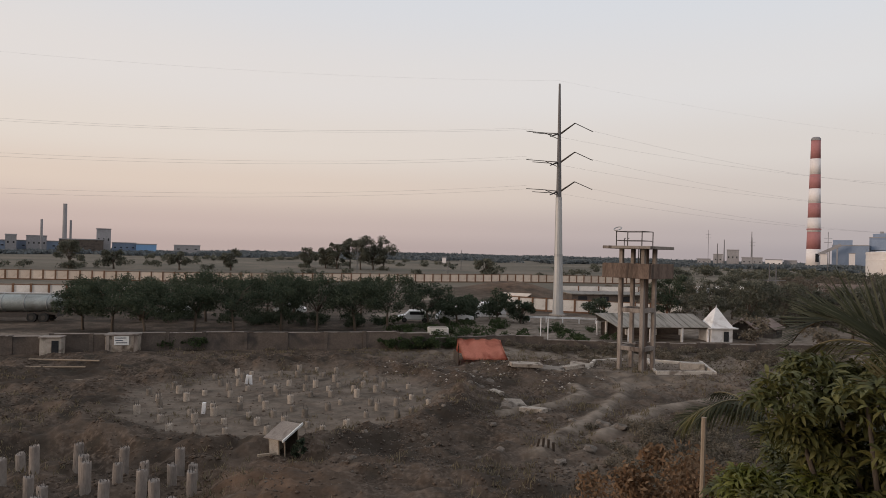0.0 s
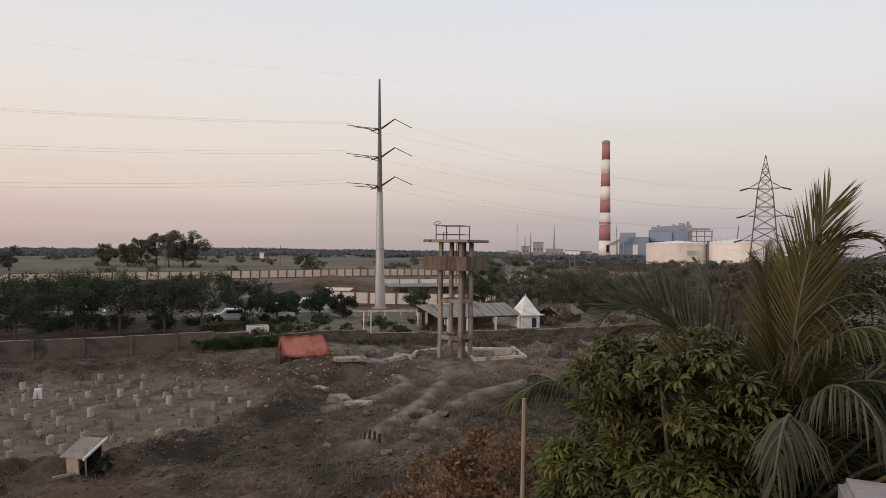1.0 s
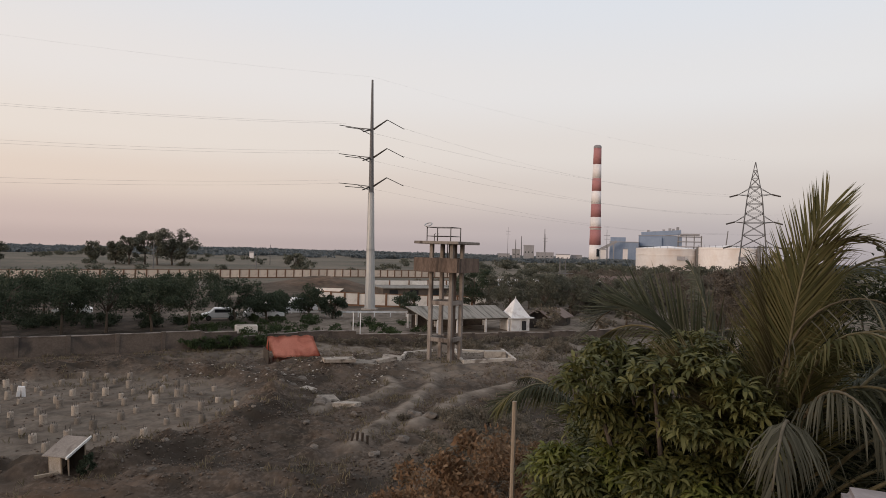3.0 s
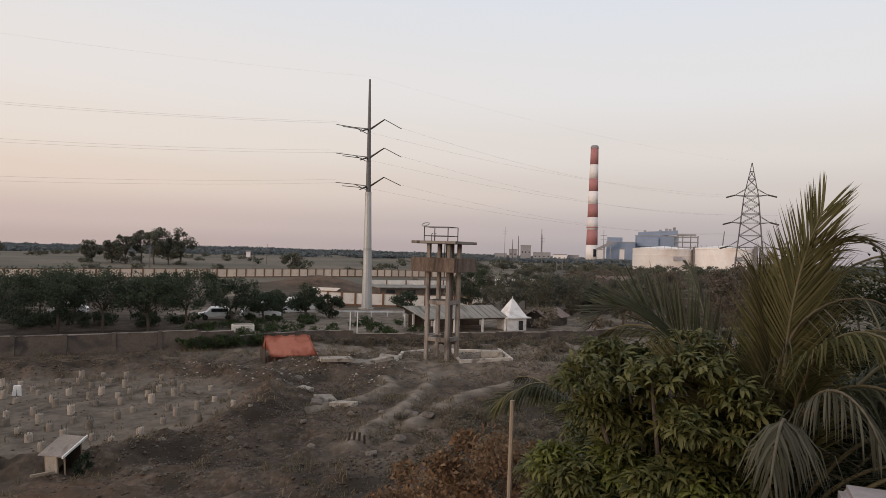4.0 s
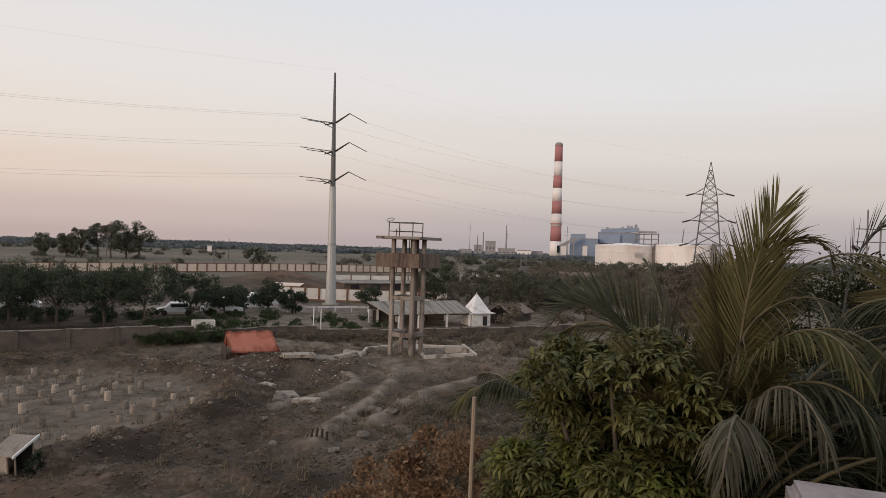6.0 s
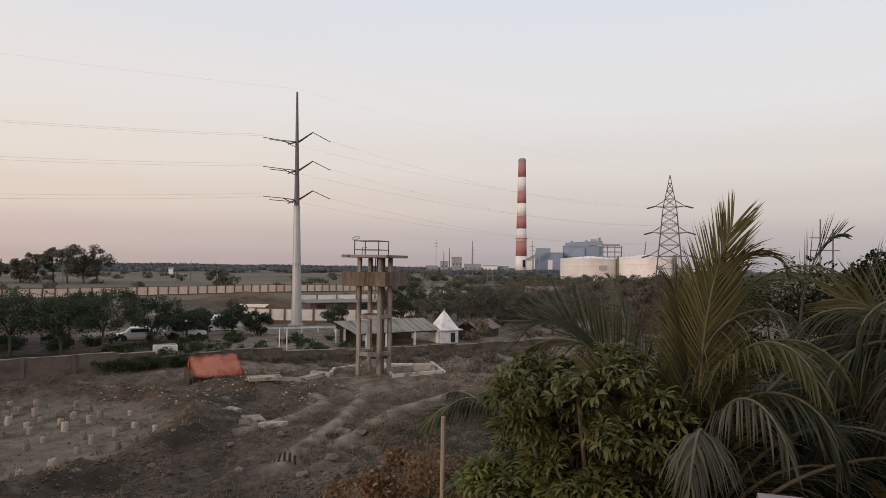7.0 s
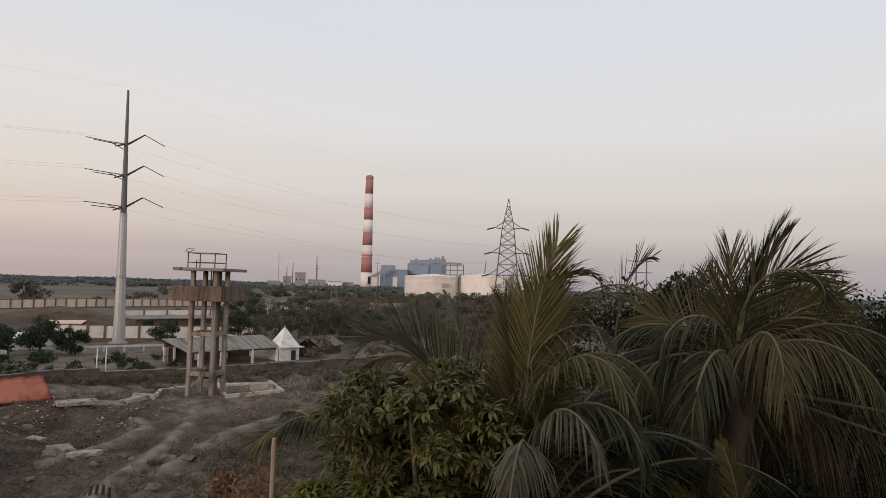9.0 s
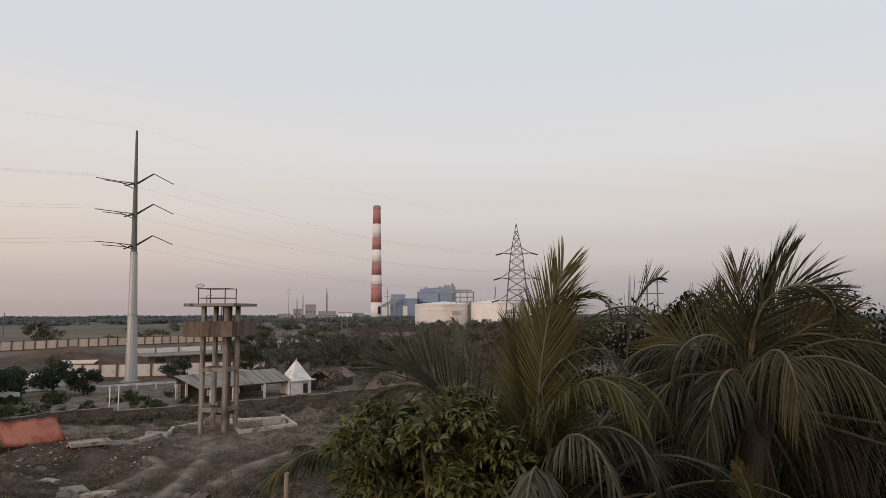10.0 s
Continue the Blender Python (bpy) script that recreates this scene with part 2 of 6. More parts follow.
M_PILE = mat("pile_concrete", (0.22, 0.18, 0.148), (0.36, 0.31, 0.26), 3.0, 0.92, 0.5, vary=0.45, stain=(0.10, 0.078, 0.06))
M_WALL = mat("old_grey_wall", (0.085, 0.067, 0.056), (0.135, 0.108, 0.090), 0.9, 0.93, 0.5, stain=(0.05, 0.043, 0.04))
M_CREAM = mat("cream_panel_paint", (0.58, 0.46, 0.37), (0.68, 0.56, 0.46), 0.8, 0.8, 0.2, stain=(0.46, 0.35, 0.27))
M_WHITE = mat("white_panel_paint", (0.58, 0.54, 0.50), (0.70, 0.66, 0.62), 0.8, 0.8, 0.2, stain=(0.46, 0.42, 0.38))
M_BROWN = mat("brown_post_paint", (0.14, 0.075, 0.045), (0.19, 0.105, 0.065), 2.0, 0.85, 0.2)
M_TARP = mat("orange_red_tarpaulin", (0.62, 0.235, 0.165), (0.72, 0.31, 0.225), 1.2, 0.6, 0.6, stain=(0.42, 0.12, 0.075), dist=0.05)
M_DARKWOOD = mat("dark_timber", (0.045, 0.035, 0.028), (0.085, 0.065, 0.05), 3.0, 0.9, 0.4, stretch=(4, 4, 0.5))
M_WOOD = mat("sun_bleached_wood", (0.22, 0.17, 0.125), (0.34, 0.27, 0.2), 4.0, 0.85, 0.4, stretch=(6, 6, 0.5))
M_SHEET = mat("grey_roof_sheet", (0.20, 0.18, 0.158), (0.27, 0.245, 0.215), 0.7, 0.85, 0.3, stain=(0.12, 0.11, 0.09), stretch=(5, 0.6, 1))
M_TEMPLE = mat("whitewash", (0.66, 0.64, 0.63), (0.78, 0.76, 0.75), 1.5, 0.85, 0.25, stain=(0.54, 0.50, 0.48))
M_ROOFBROWN = mat("brown_roof", (0.14, 0.10, 0.085), (0.21, 0.155, 0.13), 1.2, 0.9, 0.4)
M_STEEL = mat("galvanised_steel", (0.34, 0.335, 0.33), (0.44, 0.43, 0.42), 0.7, 0.55, 0.1, metal=0.35, stretch=(1, 1, 0.2))
M_IRON = mat("dark_iron", (0.05, 0.045, 0.042), (0.09, 0.075, 0.065), 5.0, 0.7, 0.2, metal=0.3)
M_LATTICE = mat("pylon_steel", (0.13, 0.125, 0.125), (0.19, 0.18, 0.18), 0.5, 0.6, 0.1, metal=0.3)
M_WIRE = mat("conductor_wire", (0.20, 0.19, 0.19), (0.27, 0.26, 0.26), 0.5, 0.6, 0.0, metal=0.3)
# Red paint dulled towards pink: haze over the distance is in the colour.
M_RED = mat("hazed_red_chimney_paint", (0.33, 0.142, 0.138), (0.40, 0.182, 0.176), 0.05, 0.8, 0.1, fine=0.5)
M_CHWHITE = mat("white_chimney_paint", (0.66, 0.60, 0.58), (0.74, 0.69, 0.67), 0.05, 0.8, 0.1, fine=0.5)
M_TANKWHITE = mat("storage_tank_paint", (0.72, 0.66, 0.63), (0.80, 0.75, 0.72), 0.1, 0.7, 0.1, fine=0.8, stain=(0.68, 0.58, 0.52))
# Blue cladding, lightened and greyed to carry the haze before it.
M_BLUE = mat("hazed_blue_grey_cladding", (0.19, 0.235, 0.32), (0.24, 0.29, 0.38), 0.08, 0.7, 0.1, fine=0.7)
M_BLUE2 = mat("bright_blue_cladding", (0.16, 0.29, 0.48), (0.20, 0.34, 0.54), 0.08, 0.65, 0.1, fine=0.7)
M_PLANT = mat("factory_grey", (0.24, 0.23, 0.235), (0.32, 0.305, 0.31), 0.08, 0.85, 0.1, fine=0.7)
M_TANKER = mat("dull_tanker_aluminium", (0.28, 0.30, 0.29), (0.38, 0.40, 0.385), 0.7, 0.5, 0.1, metal=0.3, stain=(0.17, 0.165, 0.15))
M_RUBBER = mat("tyre_rubber", (0.02, 0.02, 0.02), (0.035, 0.033, 0.03), 6, 0.9, 0.2)
M_CARWHITE = mat("white_car_paint", (0.62, 0.62, 0.62), (0.7, 0.7, 0.7), 1.0, 0.3, 0.0, spec=0.5)
M_GLASSDARK = mat("dark_window_glass", (0.02, 0.022, 0.025), (0.035, 0.037, 0.04), 1.0, 0.12, 0.0, spec=0.5)
M_BARK = mat("bark", (0.075, 0.058, 0.045), (0.14, 0.11, 0.085), 6.0, 0.95, 0.8, stretch=(1, 1, 0.25))
M_RACHIS = mat("frond_rib", (0.10, 0.082, 0.042), (0.18, 0.145, 0.075), 5.0, 0.6, 0.1)
M_RACHIS_DRY = mat("dry_frond_rib", (0.10, 0.078, 0.048), (0.165, 0.13, 0.085), 5.0, 0.8, 0.1)
M_PARAPET = mat("parapet_cement", (0.30, 0.245, 0.23), (0.40, 0.335, 0.315), 3.0, 0.88, 0.5, stain=(0.23, 0.185, 0.172), dist=0.01)
M_POSTER = mat("white_notice_board", (0.62, 0.62, 0.60), (0.72, 0.72, 0.70), 3.0, 0.6, 0.0)
M_INK = mat("dark_print", (0.05, 0.06, 0.09), (0.09, 0.10, 0.13), 5.0, 0.7, 0.0)
M_ROCK = mat("broken_rock", (0.105, 0.086, 0.070), (0.21, 0.175, 0.148), 2.0, 0.95, 0.6, vary=0.3)
M_CLOD = mat("soil_clods", (0.07, 0.050, 0.037), (0.15, 0.11, 0.083), 0.8, 0.97, 0.6)
L_TREE = leaf_mat("dark_tree_leaves", (0.030, 0.042, 0.027), (0.056, 0.072, 0.047), (0.10, 0.112, 0.074))
# Brown leaves, lightened so that distance haze sits in the colour.
L_THICKET = leaf_mat("hazed_brown_thicket_leaves", (0.085, 0.072, 0.058), (0.125, 0.104, 0.084), (0.165, 0.138, 0.112))
# Blue-grey leaves: the haze of the far distance is painted into them.
L_WOODS_HAZE = leaf_mat("hazed_woods_leaves", (0.115, 0.13, 0.138), (0.14, 0.155, 0.162), (0.165, 0.178, 0.182))
# Olive leaves of distant trees, paled to include some haze.
L_TREE2 = leaf_mat("hazed_olive_tree_leaves", (0.075, 0.078, 0.058), (0.118, 0.118, 0.09), (0.165, 0.158, 0.122))
L_SCRUB = leaf_mat("dry_scrub_leaves", (0.105, 0.090, 0.068), (0.16, 0.134, 0.102), (0.22, 0.185, 0.142))
# Near-black leaves: the shade around the palms is put into this colour.
L_SHADE_DARK = leaf_mat("shade_darkened_leaves", (0.010, 0.013, 0.006), (0.020, 0.024, 0.011), (0.040, 0.042, 0.020))
L_BUSH = leaf_mat("dull_green_bush_leaves", (0.03, 0.045, 0.02), (0.05, 0.07, 0.032), (0.075, 0.095, 0.045))
L_MANGO = leaf_mat("mango_leaves", (0.048, 0.052, 0.018), (0.098, 0.098, 0.032), (0.18, 0.165, 0.056), 0.5, 0.3, 0.25)
L_MANGO_NEW = leaf_mat("young_mango_leaves", (0.095, 0.108, 0.022), (0.155, 0.16, 0.036), (0.24, 0.23, 0.06), 0.5, 0.3, 0.25)
L_DRY = leaf_mat("dry_brown_leaves", (0.13, 0.074, 0.042), (0.20, 0.122, 0.072), (0.29, 0.195, 0.12), 0.85)
L_PALM = leaf_mat("palm_leaflets", (0.060, 0.060, 0.022), (0.112, 0.104, 0.040), (0.20, 0.165, 0.07), 0.6, 0.4, 0.15)
# Old dark leaflets; shade low in the palms is also put into this colour.
L_PALM_DARK = leaf_mat("old_shaded_palm_leaflets", (0.024, 0.027, 0.014), (0.048, 0.050, 0.026), (0.115, 0.108, 0.066), 0.65, 0.3, 0.15)
L_PALM_WARM = leaf_mat("yellowing_palm_leaflets", (0.055, 0.044, 0.018), (0.105, 0.083, 0.036), (0.185, 0.148, 0.076), 0.65, 0.35, 0.12)
L_PALM_DRY = leaf_mat("dry_palm_leaflets", (0.052, 0.046, 0.029), (0.09, 0.08, 0.052), (0.165, 0.147, 0.102), 0.75)
L_PALM_YELLOW = leaf_mat("golden_palm_leaflets", (0.085, 0.066, 0.022), (0.13, 0.10, 0.036), (0.19, 0.15, 0.062), 0.65, 0.35, 0.12)
L_PALM_GREY = leaf_mat("grey_green_palm_leaflets", (0.055, 0.060, 0.040), (0.088, 0.092, 0.065), (0.14, 0.138, 0.105), 0.7, 0.3, 0.12)
L_PALM_BROWN = leaf_mat("dead_palm_leaflets", (0.10, 0.068, 0.038), (0.165, 0.118, 0.07), (0.25, 0.185, 0.115), 0.8)
L_GRASS = leaf_mat("dry_grass", (0.10, 0.08, 0.05), (0.16, 0.13, 0.085), (0.22, 0.185, 0.125), 0.9)


def ground_material():
    """Grey-brown soil; pale dust on tracks, red earth on mounds, olive grass on the far fields, by zone."""
    m = bpy.data.materials.new("ground_soil")
    m.use_nodes = True
    nt = m.node_tree
    p = nt.nodes["Principled BSDF"]
    N, L = nt.nodes.new, nt.links.new
    tc = N("ShaderNodeTexCoord")

    def noisy(scale, detail, lo, hi):
        n, r = N("ShaderNodeTexNoise"), N("ShaderNodeMapRange")
        n.inputs["Scale"].default_value, n.inputs["Detail"].default_value = scale, detail
        L(tc.outputs["Object"], n.inputs["Vector"])
        r.inputs["From Min"].default_value, r.inputs["From Max"].default_value = lo, hi
        L(n.outputs[0], r.inputs["Value"])
        return r.outputs[0]

    def blend(fac, a, b):
        x = N("ShaderNodeMix")
        x.data_type = "RGBA"
        for key, v in (("Factor", fac), ("A", a), ("B", b)):
            if isinstance(v, tuple):
                x.inputs[key].default_value = (*v, 1)
            else:
                L(v, x.inputs[key])
        return x.outputs["Result"]

    def zone(name):
        a = N("ShaderNodeAttribute")
        a.attribute_name = name
        return a.outputs["Fac"]

    def times(a, b):
        x = N("ShaderNodeMath")
        x.operation = "MULTIPLY"
        L(a, x.inputs[0])
        L(b, x.inputs[1])
        return x.outputs[0]

    soil = blend(noisy(0.45, 9, 0.36, 0.64), (0.046, 0.033, 0.024), (0.117, 0.085, 0.064))
    soil = blend(noisy(5.0, 6, 0.45, 0.72), soil, (0.145, 0.109, 0.084))
    soil = blend(noisy(0.22, 9, 0.47, 0.62), soil, (0.043, 0.032, 0.024))
    soil = blend(noisy(0.7, 9, 0.52, 0.66), soil, (0.046, 0.036, 0.027))
    pale = blend(noisy(1.5, 6, 0.35, 0.65), (0.18, 0.143, 0.113), (0.265, 0.215, 0.172))
    red = blend(noisy(1.0, 6, 0.35, 0.65), (0.11, 0.066, 0.042), (0.19, 0.118, 0.078))
    grass = blend(noisy(0.02, 9, 0.38, 0.62), (0.115, 0.100, 0.078), (0.185, 0.150, 0.115))
    grass = blend(noisy(0.3, 6, 0.5, 0.7), grass, (0.095, 0.092, 0.074))
    c = blend(times(zone("dust"), noisy(0.8, 5, 0.25, 0.55)), soil, pale)
    c = blend(times(zone("red"), noisy(0.35, 5, 0.3, 0.55)), c, red)
    c = blend(zone("grass"), c, grass)
    L(c, p.inputs["Base Color"])
    p.inputs["Roughness"].default_value = 0.97
    p.inputs["Specular IOR Level"].default_value = 0.15
    bp, n = N("ShaderNodeBump"), N("ShaderNodeTexNoise")
    n.inputs["Scale"].default_value, n.inputs["Detail"].default_value = 3.5, 9
    L(tc.outputs["Object"], n.inputs["Vector"])
    bp.inputs["Strength"].default_value, bp.inputs["Distance"].default_value = 0.9, 0.12
    L(n.outputs[0], bp.inputs["Height"])
    L(bp.outputs[0], p.inputs["Normal"])
    return m


# ---- ground, one sheet to the horizon ----
def make_ground():
    def axis(lo, hi, fine0, fine1, cell, grow):
        mid = list(np.arange(fine0, fine1, cell))
        up, c = [fine1], cell
        while up[-1] < hi:
            c *= grow
            up.append(up[-1] + c)
        down, c = [fine0], cell
        while down[-1] > lo:
            c *= grow
            down.append(down[-1] - c)
        return np.array(down[:0:-1] + mid + up)

    xs, ys = axis(-4200, 4200, -36, 32, 0.17, 1.09), axis(-300, 4600, 18, 62, 0.17, 1.07)
    X, Y = np.meshgrid(xs, ys)
    Z = ground_z(X, Y)
    V = np.stack([X, Y, Z], -1).reshape(-1, 3)
    nx, ny = len(xs), len(ys)
    i = (np.arange(ny - 1)[:, None] * nx + np.arange(nx - 1)[None]).ravel()
    F = np.stack([i, i + 1, i + nx + 1, i + nx], -1)
    ob = part_np("ground", V, F, ground_material(), None, "grey-brown dug-over soil and dry fields", True)
    tagged(ob, kind="structure")
    x, y = X.ravel(), Y.ravel()
    s, f = site_zone(x, y), field_zone(x, y)
    dust = np.zeros_like(x)
    for line in TRACKS:
        dust = np.maximum(dust, np.exp(-(near_line(x, y, line) / 0.55) ** 2))
    dust = np.maximum(dust, 0.55 * f * s)
    dust = np.maximum(dust, 0.85 * step(49, 56, y + 0.15 * (x - 10)) * (1 - step(85, 110, y)) * step(-12, 8, x))
    dust = np.maximum(dust, 0.7 * step(9, 15, x) * step(40, 47, y) * s)
    dust = np.maximum(dust, 0.8 * np.exp(-(((x - 12) / 5) ** 2 + ((y - 27) / 5) ** 2)))
    dust = np.maximum(dust, (1 - step(2.5, 4.5, near_line(x, y, [(-60, 58), (-20, 62.5), (2, 65.5), (14, 72), (40, 76)]))) * 0.9)
    dust = np.maximum(dust, 1 - step(2.0, 4.0, near_line(x, y, [(-5, 88), (5, 98), (4, 112), (-6, 122), (2, 138)])))
    red = np.exp(-(((x - 17) / 11) ** 2 + ((y - 131) / 9) ** 2)) + np.exp(-(((x + 5.6) / 2.4) ** 2 + ((y - 24.5) / 3.2) ** 2)) + 0.8 * np.exp(-(((x - 11) / 3) ** 2 + ((y - 24) / 6) ** 2))
    red = red + 0.9 * np.exp(-(((y - 176 - 0.3 * x) / 14) ** 2))
    grass = step(95, 150, np.hypot(x, y)) * (1 - np.exp(-(((x - 14) / 20) ** 2 + ((y - 128) / 14) ** 2)))
    for name, v in (("dust", dust), ("red", red), ("grass", grass)):
        a = ob.data.attributes.new(name, "FLOAT", "POINT")
        a.data.foreach_set("value", np.clip(v, 0, 1).astype(np.float32))


make_ground()

# ---- foliage builders ----
def leaf_quads(c, d, n, length, width, fold=0.25):
    """Folded leaves: centres c, directions d, side normals n (arrays). Two quads a leaf."""
    side = np.cross(d, n)
    side /= np.linalg.norm(side, axis=1, keepdims=True) + 1e-9
    up = np.cross(side, d)
    L, W = length[:, None], width[:, None]
    a, b = c - d * L * 0.5, c + d * L * 0.5
    ml, mr = c - side * W * 0.5 + up * W * fold, c + side * W * 0.5 + up * W * fold
    V = np.stack([a, ml, b, mr], 1).reshape(-1, 3)
    i = np.arange(len(c))[:, None] * 4
    F = np.concatenate([i + np.array([[0, 3, 2]]), i + np.array([[0, 2, 1]])])
    return V, F


def rand_dirs(rng, n):
    v = rng.normal(size=(n, 3))
    return v / np.linalg.norm(v, axis=1, keepdims=True)


def crown_arrays(rng, clumps, per, spread, size, droop=0.0, low=1.0):
    """Leaves scattered round clump centres (k, 4: x, y, z, r)."""
    k = len(clumps)
    idx = np.repeat(np.arange(k), per)
    dirs = rand_dirs(rng, k * per)
    r = clumps[idx, 3] * rng.random(k * per) ** 0.45 * spread
    c = clumps[idx, :3] + dirs * r[:, None] * np.array([1, 1, 0.72 * low])
    d = dirs * 0.8 + rand_dirs(rng, k * per)
    d[:, 2] -= droop
    d /= np.linalg.norm(d, axis=1, keepdims=True)
    n = rand_dirs(rng, k * per) + np.array([0, 0, 1.0])
    L = size * rng.uniform(0.7, 1.35, k * per)
    return leaf_quads(c, d, n, L, L * rng.uniform(0.42, 0.6, k * per))


def limbs(bm, rng, height, fork, ends, r0):
    """A tapered trunk that forks into limbs towards the clump centres."""
    lean = rng.uniform(-0.15, 0.15, 2)
    top = Vector((lean[0] * fork, lean[1] * fork, fork))
    tube(bm, [(0, 0, -0.3), (lean[0] * fork * 0.3, lean[1] * fork * 0.5, fork * 0.5), top], [r0 * 1.25, r0, r0 * 0.8], 8)
    for e in ends:
        e = Vector(e[:3])
        mid = top.lerp(e, 0.5) + Vector((rng.uniform(-0.2, 0.2), rng.uniform(-0.2, 0.2), 0.12 * height))
        tube(bm, [top - Vector((0, 0, 0.1)), mid, e], [r0 * 0.55, r0 * 0.3, r0 * 0.1], 6)


def tree(name, x, y, h, r, seed, leaves, label, per=150, clumps=26, size=0.3, fork=0.34, flat=0.42, category="tree", group="", r0=0.13, puff=(0.20, 0.42)):
    rng = np.random.default_rng(seed)
    ob = thing(name, x, y, gz(x, y), rng.uniform(0, 360), label, category, group)
    cz = h * (1 - flat * 0.9)
    C = []
    while len(C) < clumps:
        v = rng.uniform(-1, 1, 3)
        q = np.linalg.norm(v)
        if 0.45 < q < 1.0:
            rad = r * rng.uniform(*puff)
            C.append((v[0] * r * 0.86, v[1] * r * 0.86, max(cz + v[2] * h * flat, rad * 0.5), rad))
    C = np.array(C)
    if fork > 0:
        bm = bmesh.new()
        limbs(bm, rng, h, h * fork, C[: min(9, clumps)], r0)
        part("trunk", bm, M_BARK, ob, smooth=True)
    V, F = crown_arrays(rng, C, per, 1.0, size)
    part_np("crown", V, F, leaves, ob)
    return ob


def frond(parent, base, az, elev, length, droop, leaves, rib, rng, leaflet=0.75, pairs=46, hang=0.5, vee=0.5, ragged=0.1, width=0.045, power=1.5, first=0.18, spread=1.0, twist=0.0):
    """A palm leaf: a rib that bows by droop degrees, turned on itself by twist, with two rows of leaflets that hang."""
    a, e = radians(az), radians(elev)
    h = np.array([math.sin(a), math.cos(a), 0.0])
    up, side = np.array([0, 0, 1.0]), np.array([math.cos(a), -math.sin(a), 0.0])
    steps = 26
    P, D = [np.array(base, float)], []
    for k in range(steps):
        t = (k + 0.5) / steps
        ang = e - radians(droop) * t ** power
        d = h * math.cos(ang) + up * math.sin(ang) + side * 0.08 * math.sin(3 * t + az)
        d /= np.linalg.norm(d)
        D.append(d)
        P.append(P[-1] + d * length / steps)
    P, D = np.array(P), np.array(D + [D[-1]])
    V, F = [], []
    for k in range(pairs):
        t = first + (1 - first) * (k + rng.uniform(-0.2, 0.2)) / (pairs - 1)
        t = min(t, 0.995)
        f = t * steps
        i = int(f)
        p = P[i] + (P[min(i + 1, steps)] - P[i]) * (f - i)
        d = D[i]
        nrm = np.cross(side, d)
        tw = radians(twist)
        out = side * math.cos(tw) + nrm * math.sin(tw)
        nrm = np.cross(out, d)
        for sgn in (-1, 1):
            if rng.random() < ragged:
                continue
            L = leaflet * (0.35 + 0.65 * math.sin(math.pi * min(1, 0.12 + 0.80 * t)) ** 0.8) * rng.uniform(0.85, 1.1) * (1 - 0.25 * t ** 3)
            fwd = 0.62 + 0.7 * t + rng.uniform(-0.08, 0.08)
            q = out * sgn * (0.85 - 0.4 * t) * spread + d * fwd + nrm * vee * rng.uniform(0.3, 1.2) + rng.normal(0, 0.06, 3)
            q /= np.linalg.norm(q)
            w = width * rng.uniform(0.8, 1.15)
            wide = np.cross(q, nrm)
            wide /= np.linalg.norm(wide) + 1e-9
            c, rows = p.copy(), []
            for s, ws in ((0, 0.5), (0.33, 1.0), (0.7, 0.75), (1.0, 0.06)):
                rows.append((c - wide * w * ws * 0.5, c + wide * w * ws * 0.5))
                g = q + np.array([0, 0, -1.0]) * hang * (s + 0.25) * rng.uniform(0.7, 1.3)
                g /= np.linalg.norm(g)
                c = c + g * L * 0.335
            b0 = len(V)
            for l, r in rows:
                V += [l, r]
            for m in range(3):
                j = b0 + 2 * m
                F.append((j, j + 1, j + 3, j + 2))
    ob = part_np("frond", np.array(V), np.array(F), leaves, parent)
    bm = T([Vector(p) for p in P], list(np.linspace(0.03, 0.006, len(P))), 6)
    part("rib", bm, rib, ob, smooth=True)
    return ob


def palm(x, y, crown_z, fronds, seed, label, trunk_r=0.16, lean=(0.3, 0.2)):
    rng = np.random.default_rng(seed)
    g = gz(x, y)
    ob = thing("coconut_palm", x, y, g, 0, label, "palm tree", "coconut palms by the house")
    H = crown_z - g
    n = 22
    pts, rad = [], []
    for k in range(n + 1):
        t = k / n
        pts.append((lean[0] * (t * t - 1), lean[1] * (t * t - 1), -0.3 * (1 - t) + H * t))
        rad.append(trunk_r * (1.25 - 0.35 * t) * (1.06 if k % 2 else 0.95))
    part("trunk", T(pts, rad, 12), M_BARK, ob, smooth=True)
    # fibrous heart at the crown, and boots of old leaves
    bm = bmesh.new()
    for k in range(9):
        a = k * 2.4
        tube(bm, [(0.1 * math.cos(a), 0.1 * math.sin(a), H - 0.5), (0.2 * math.cos(a), 0.2 * math.sin(a), H - 0.1), (0.3 * math.cos(a), 0.3 * math.sin(a), H + 0.3)], [0.09, 0.07, 0.03], 6)
    part("crown_heart", bm, M_BARK, ob, "brown fibrous leaf bases")
    for az, el, ln, dr, kind, power, twist in fronds:
        leaves, rib, leaflet, per_m, hang, vee, ragged, width, first, spread = FROND_KINDS[kind]
        frond(ob, (0, 0, H), az, el, ln, dr, leaves, rib, rng, leaflet=leaflet, pairs=int(per_m * ln), hang=hang, vee=vee, ragged=ragged, width=width, power=power, first=first, spread=spread, twist=twist)
    return ob


